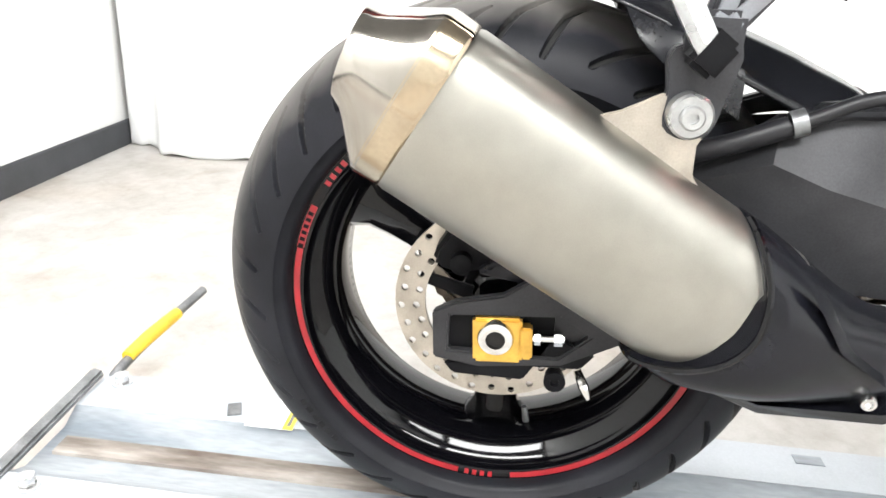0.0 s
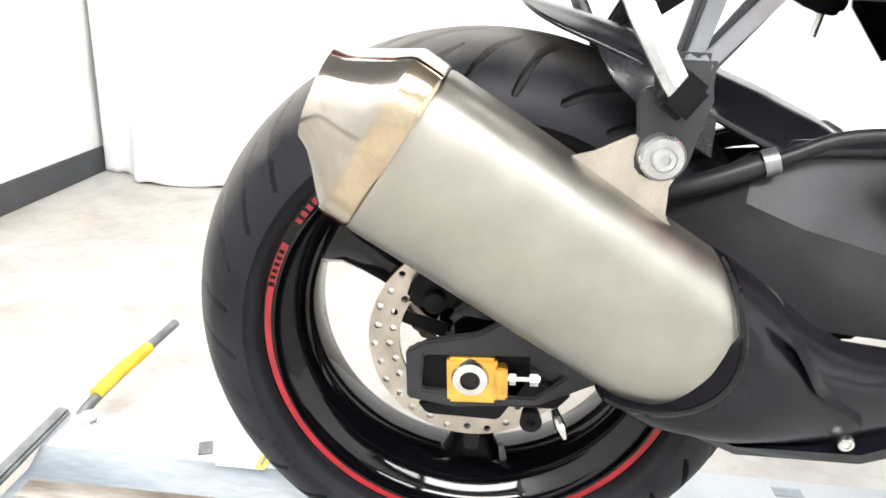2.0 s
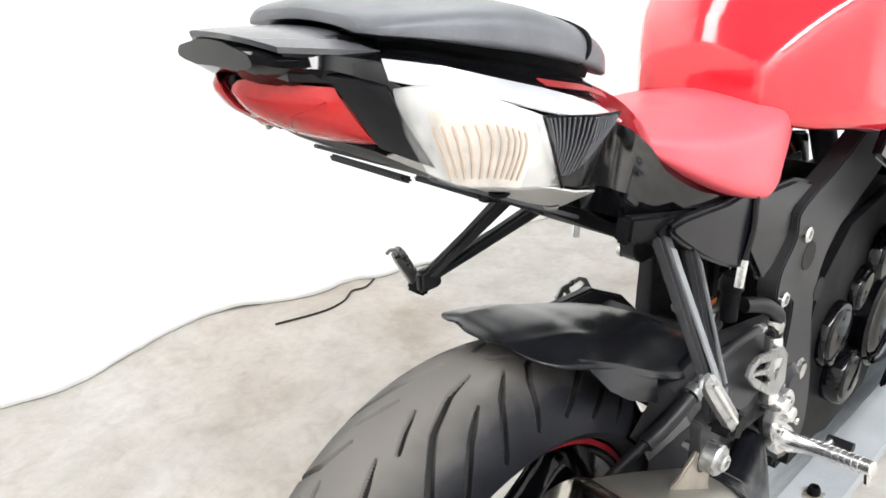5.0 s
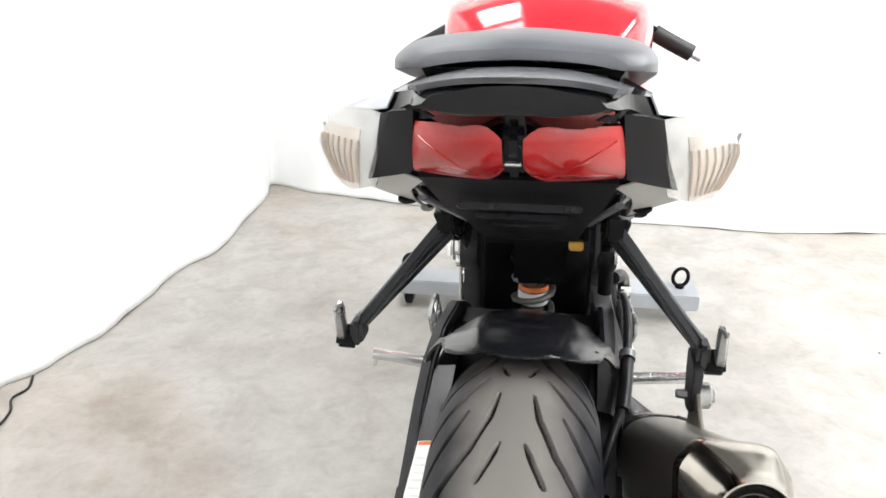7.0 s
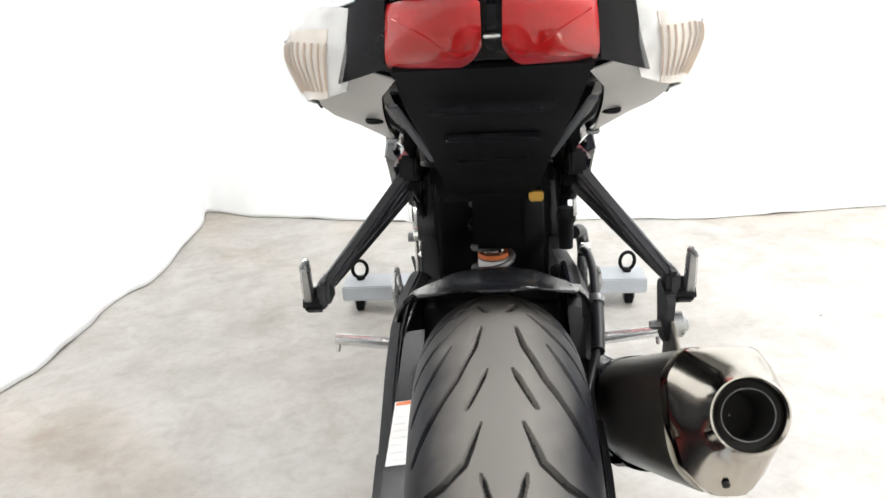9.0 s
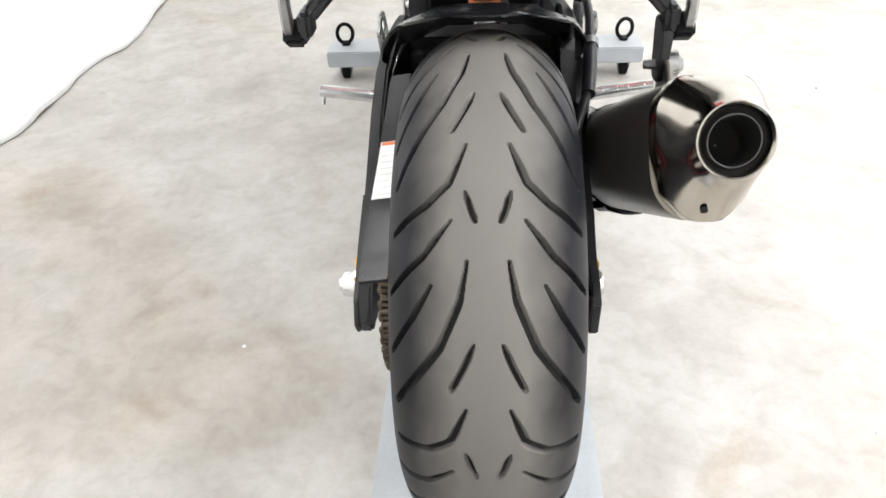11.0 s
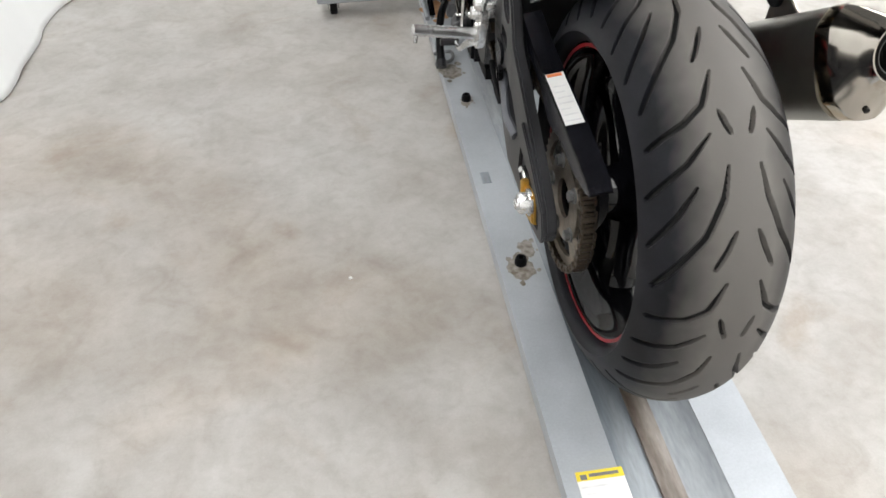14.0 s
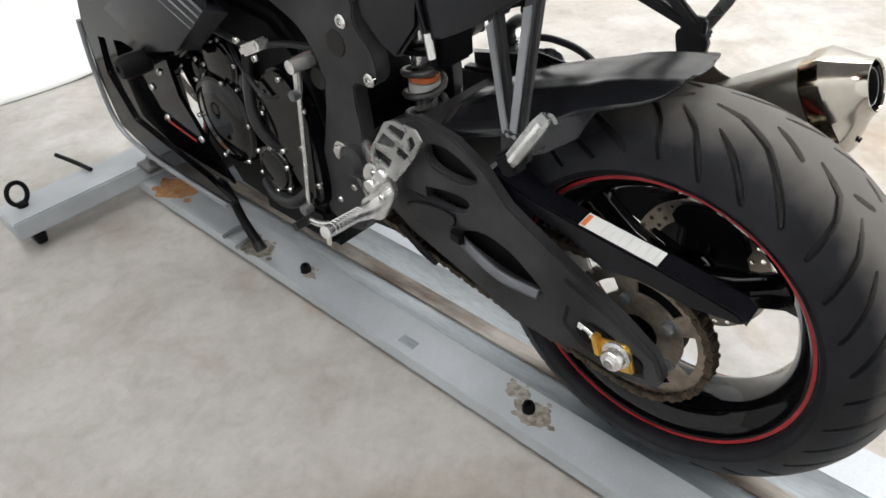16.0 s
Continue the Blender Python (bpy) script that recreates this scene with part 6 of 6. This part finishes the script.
# fairing sides
PANEL = [(1.10, 0.66), (1.30, 0.62), (1.335, 0.53), (1.350, 0.40), (1.325, 0.275), (1.20, 0.235), (1.06, 0.228), (0.895, 0.225), (0.865, 0.245), (0.96, 0.275), (1.10, 0.300), (1.23, 0.325), (1.285, 0.42), (1.265, 0.505), (1.17, 0.52), (1.05, 0.51), (0.93, 0.545), (0.80, 0.630), (0.76, 0.69), (0.90, 0.72)]
INNER = [(1.33, 0.56), (1.34, 0.42), (1.30, 0.27), (1.06, 0.235), (0.92, 0.25), (0.99, 0.33), (1.05, 0.42), (1.06, 0.56)]
for s in (-1, 1):
    flip = (lambda b: b) if s > 0 else mirrored
    fairing = part("side_fairing", flip(plate(PANEL, 0.185, 0.200, (), 0.006)), GLOSS, bike, "gloss black side fairing")
    part("fairing_lining", flip(plate(INNER, 0.155, 0.165, (), 0.003)), GLOSS, fairing)
    part("fairing_edge", flip(tube([(0.200, 1.342, 0.53), (0.203, 1.352, 0.41), (0.203, 1.330, 0.275), (0.203, 1.20, 0.236), (0.203, 1.06, 0.229), (0.203, 0.90, 0.226)], 0.006, 8)), GREY_ALLOY, fairing)
    duct = part("air_duct", flip(loft([[(0.185, 0.74, 0.665), (0.215, 0.76, 0.675), (0.215, 0.90, 0.730), (0.185, 0.90, 0.735)], [(0.190, 0.86, 0.575), (0.222, 0.88, 0.580), (0.224, 1.06, 0.64), (0.19, 1.06, 0.65)], [(0.19, 1.00, 0.54), (0.215, 1.02, 0.54), (0.215, 1.15, 0.60), (0.19, 1.15, 0.61)]])), SATIN, fairing, "ribbed satin black air duct")
    for k in range(8):
        f = k / 7
        a = Vector((0.2165, 0.765 + 0.115 * f, 0.672 - 0.092 * f))
        b = Vector((0.2175, 0.895 + 0.15 * f, 0.728 - 0.09 * f))
        part("duct_rib", flip(bar(a, b, 0.004, 0.004, 0.001)), GREY_ALLOY, duct)
    slider = part("frame_slider", flip(lathe([(0.14, 0.012), (0.19, 0.016), (0.195, 0.024), (0.245, 0.024), (0.256, 0.019), (0.258, 0.008), (0.25, 0.007), (0.25, 0)], (0, 1.075, 0.505), 24)), MATT, fairing, "black plastic frame slider")
    for y, z in ((1.0, 0.335), (1.13, 0.345), (1.16, 0.41), (1.10, 0.46)):
        part("fairing_screw", flip(bolt((0.166, y, z), (1, 0, 0), 0.008, 0.005)), CHROME, fairing)
    part("red_stripe", flip(bar((0.166, 1.03, 0.319), (0.166, 1.15, 0.337), 0.005, 0.002, 0.0005)), TAPE, fairing)
    part("grip", flip(tube([(0.205, 0.85, 0.948), (0.240, 0.85, 0.929), (0.280, 0.85, 0.909)], 0.0165, 14, 2)), HOSE, bike, "black rubber handlebar grip")
    part("bar_end", flip(tube([(0.280, 0.85, 0.909), (0.300, 0.85, 0.899)], 0.008, 10, 1)), ALU, bike)
    part("handlebar", flip(tube([(0.10, 0.90, 0.995), (0.15, 0.87, 0.975), (0.21, 0.85, 0.946)], 0.011, 10, 2)), MATT, bike)
    part("fork_leg", flip(tube([(0.105, 0.98, 0.96), (0.105, 1.20, 0.60), (0.105, 1.41, 0.33)], [0.027, 0.027, 0.024], 14, 2)), ARM, bike, "black fork leg")
    part("footwell_panel", flip(plate([(0.60, 0.78), (0.66, 0.86), (0.92, 0.90), (1.12, 0.88), (1.25, 0.76), (1.12, 0.66), (0.90, 0.68), (0.72, 0.72)], 0.165, 0.178, (), 0.006)), GLOSS, bike)

# front wheel, mostly hidden behind the fairing
front = part("front_wheel", lathe([(-0.06, 0), (-0.06, 0.03), (0.06, 0.03), (0.06, 0)], (0, 1.41, 0.335), 32), GLOSS, bike, "black front wheel with red rim tape")
me = tyre_mesh(1.41, 0.335, 0.2365, 0.0615, 160, 24, False)
me.materials.append(TYRE)
fr = new("front_tyre", me)
fr.parent = front
finish(fr, 50)
part("front_rim", lathe([(-0.048, 0.226), (-0.05, 0.212), (-0.03, 0.195), (0.03, 0.195), (0.05, 0.212), (0.048, 0.226)], (0, 1.41, 0.335), 80, closed=True), GLOSS, front)
for k in range(3):
    a = radians(120 * k + 30)
    part("front_spoke", bar((0, 1.41 + 0.02 * math.cos(a), 0.335 + 0.02 * math.sin(a)), (0, 1.41 + 0.2 * math.cos(a), 0.335 + 0.2 * math.sin(a)), 0.045, 0.03, 0.006), GLOSS, front)
for s in (-1, 1):
    part("front_tape", lathe([(s * 0.050, 0.214), (s * 0.0512, 0.214), (s * 0.0512, 0.221), (s * 0.050, 0.221)], (0, 1.41, 0.335), 80, closed=True), TAPE, front)
    part("front_disc", drilled_disc(s * 0.066, s * 0.070, 1.41, 0.335, 0.115, 0.155, 30), DISC, front)
part("front_fender", loft([[(x, 1.41 + r * math.cos(a), 0.335 + r * math.sin(a)) for x, r in ((-0.07, 0.30), (-0.045, 0.318), (0, 0.324), (0.045, 0.318), (0.07, 0.30), (0.066, 0.298), (0, 0.319), (-0.066, 0.298))] for a in [radians(30 + 120 * k / 16) for k in range(17)]]), GLOSS, bike)
part("headlight_fairing", seat_loft([(1.05, 1.02, 0.75, 0.22, 0.08), (1.2, 1.03, 0.72, 0.21, 0.08), (1.38, 0.95, 0.72, 0.15, 0.06), (1.5, 0.86, 0.76, 0.06, 0.03)]), GLOSS, bike)
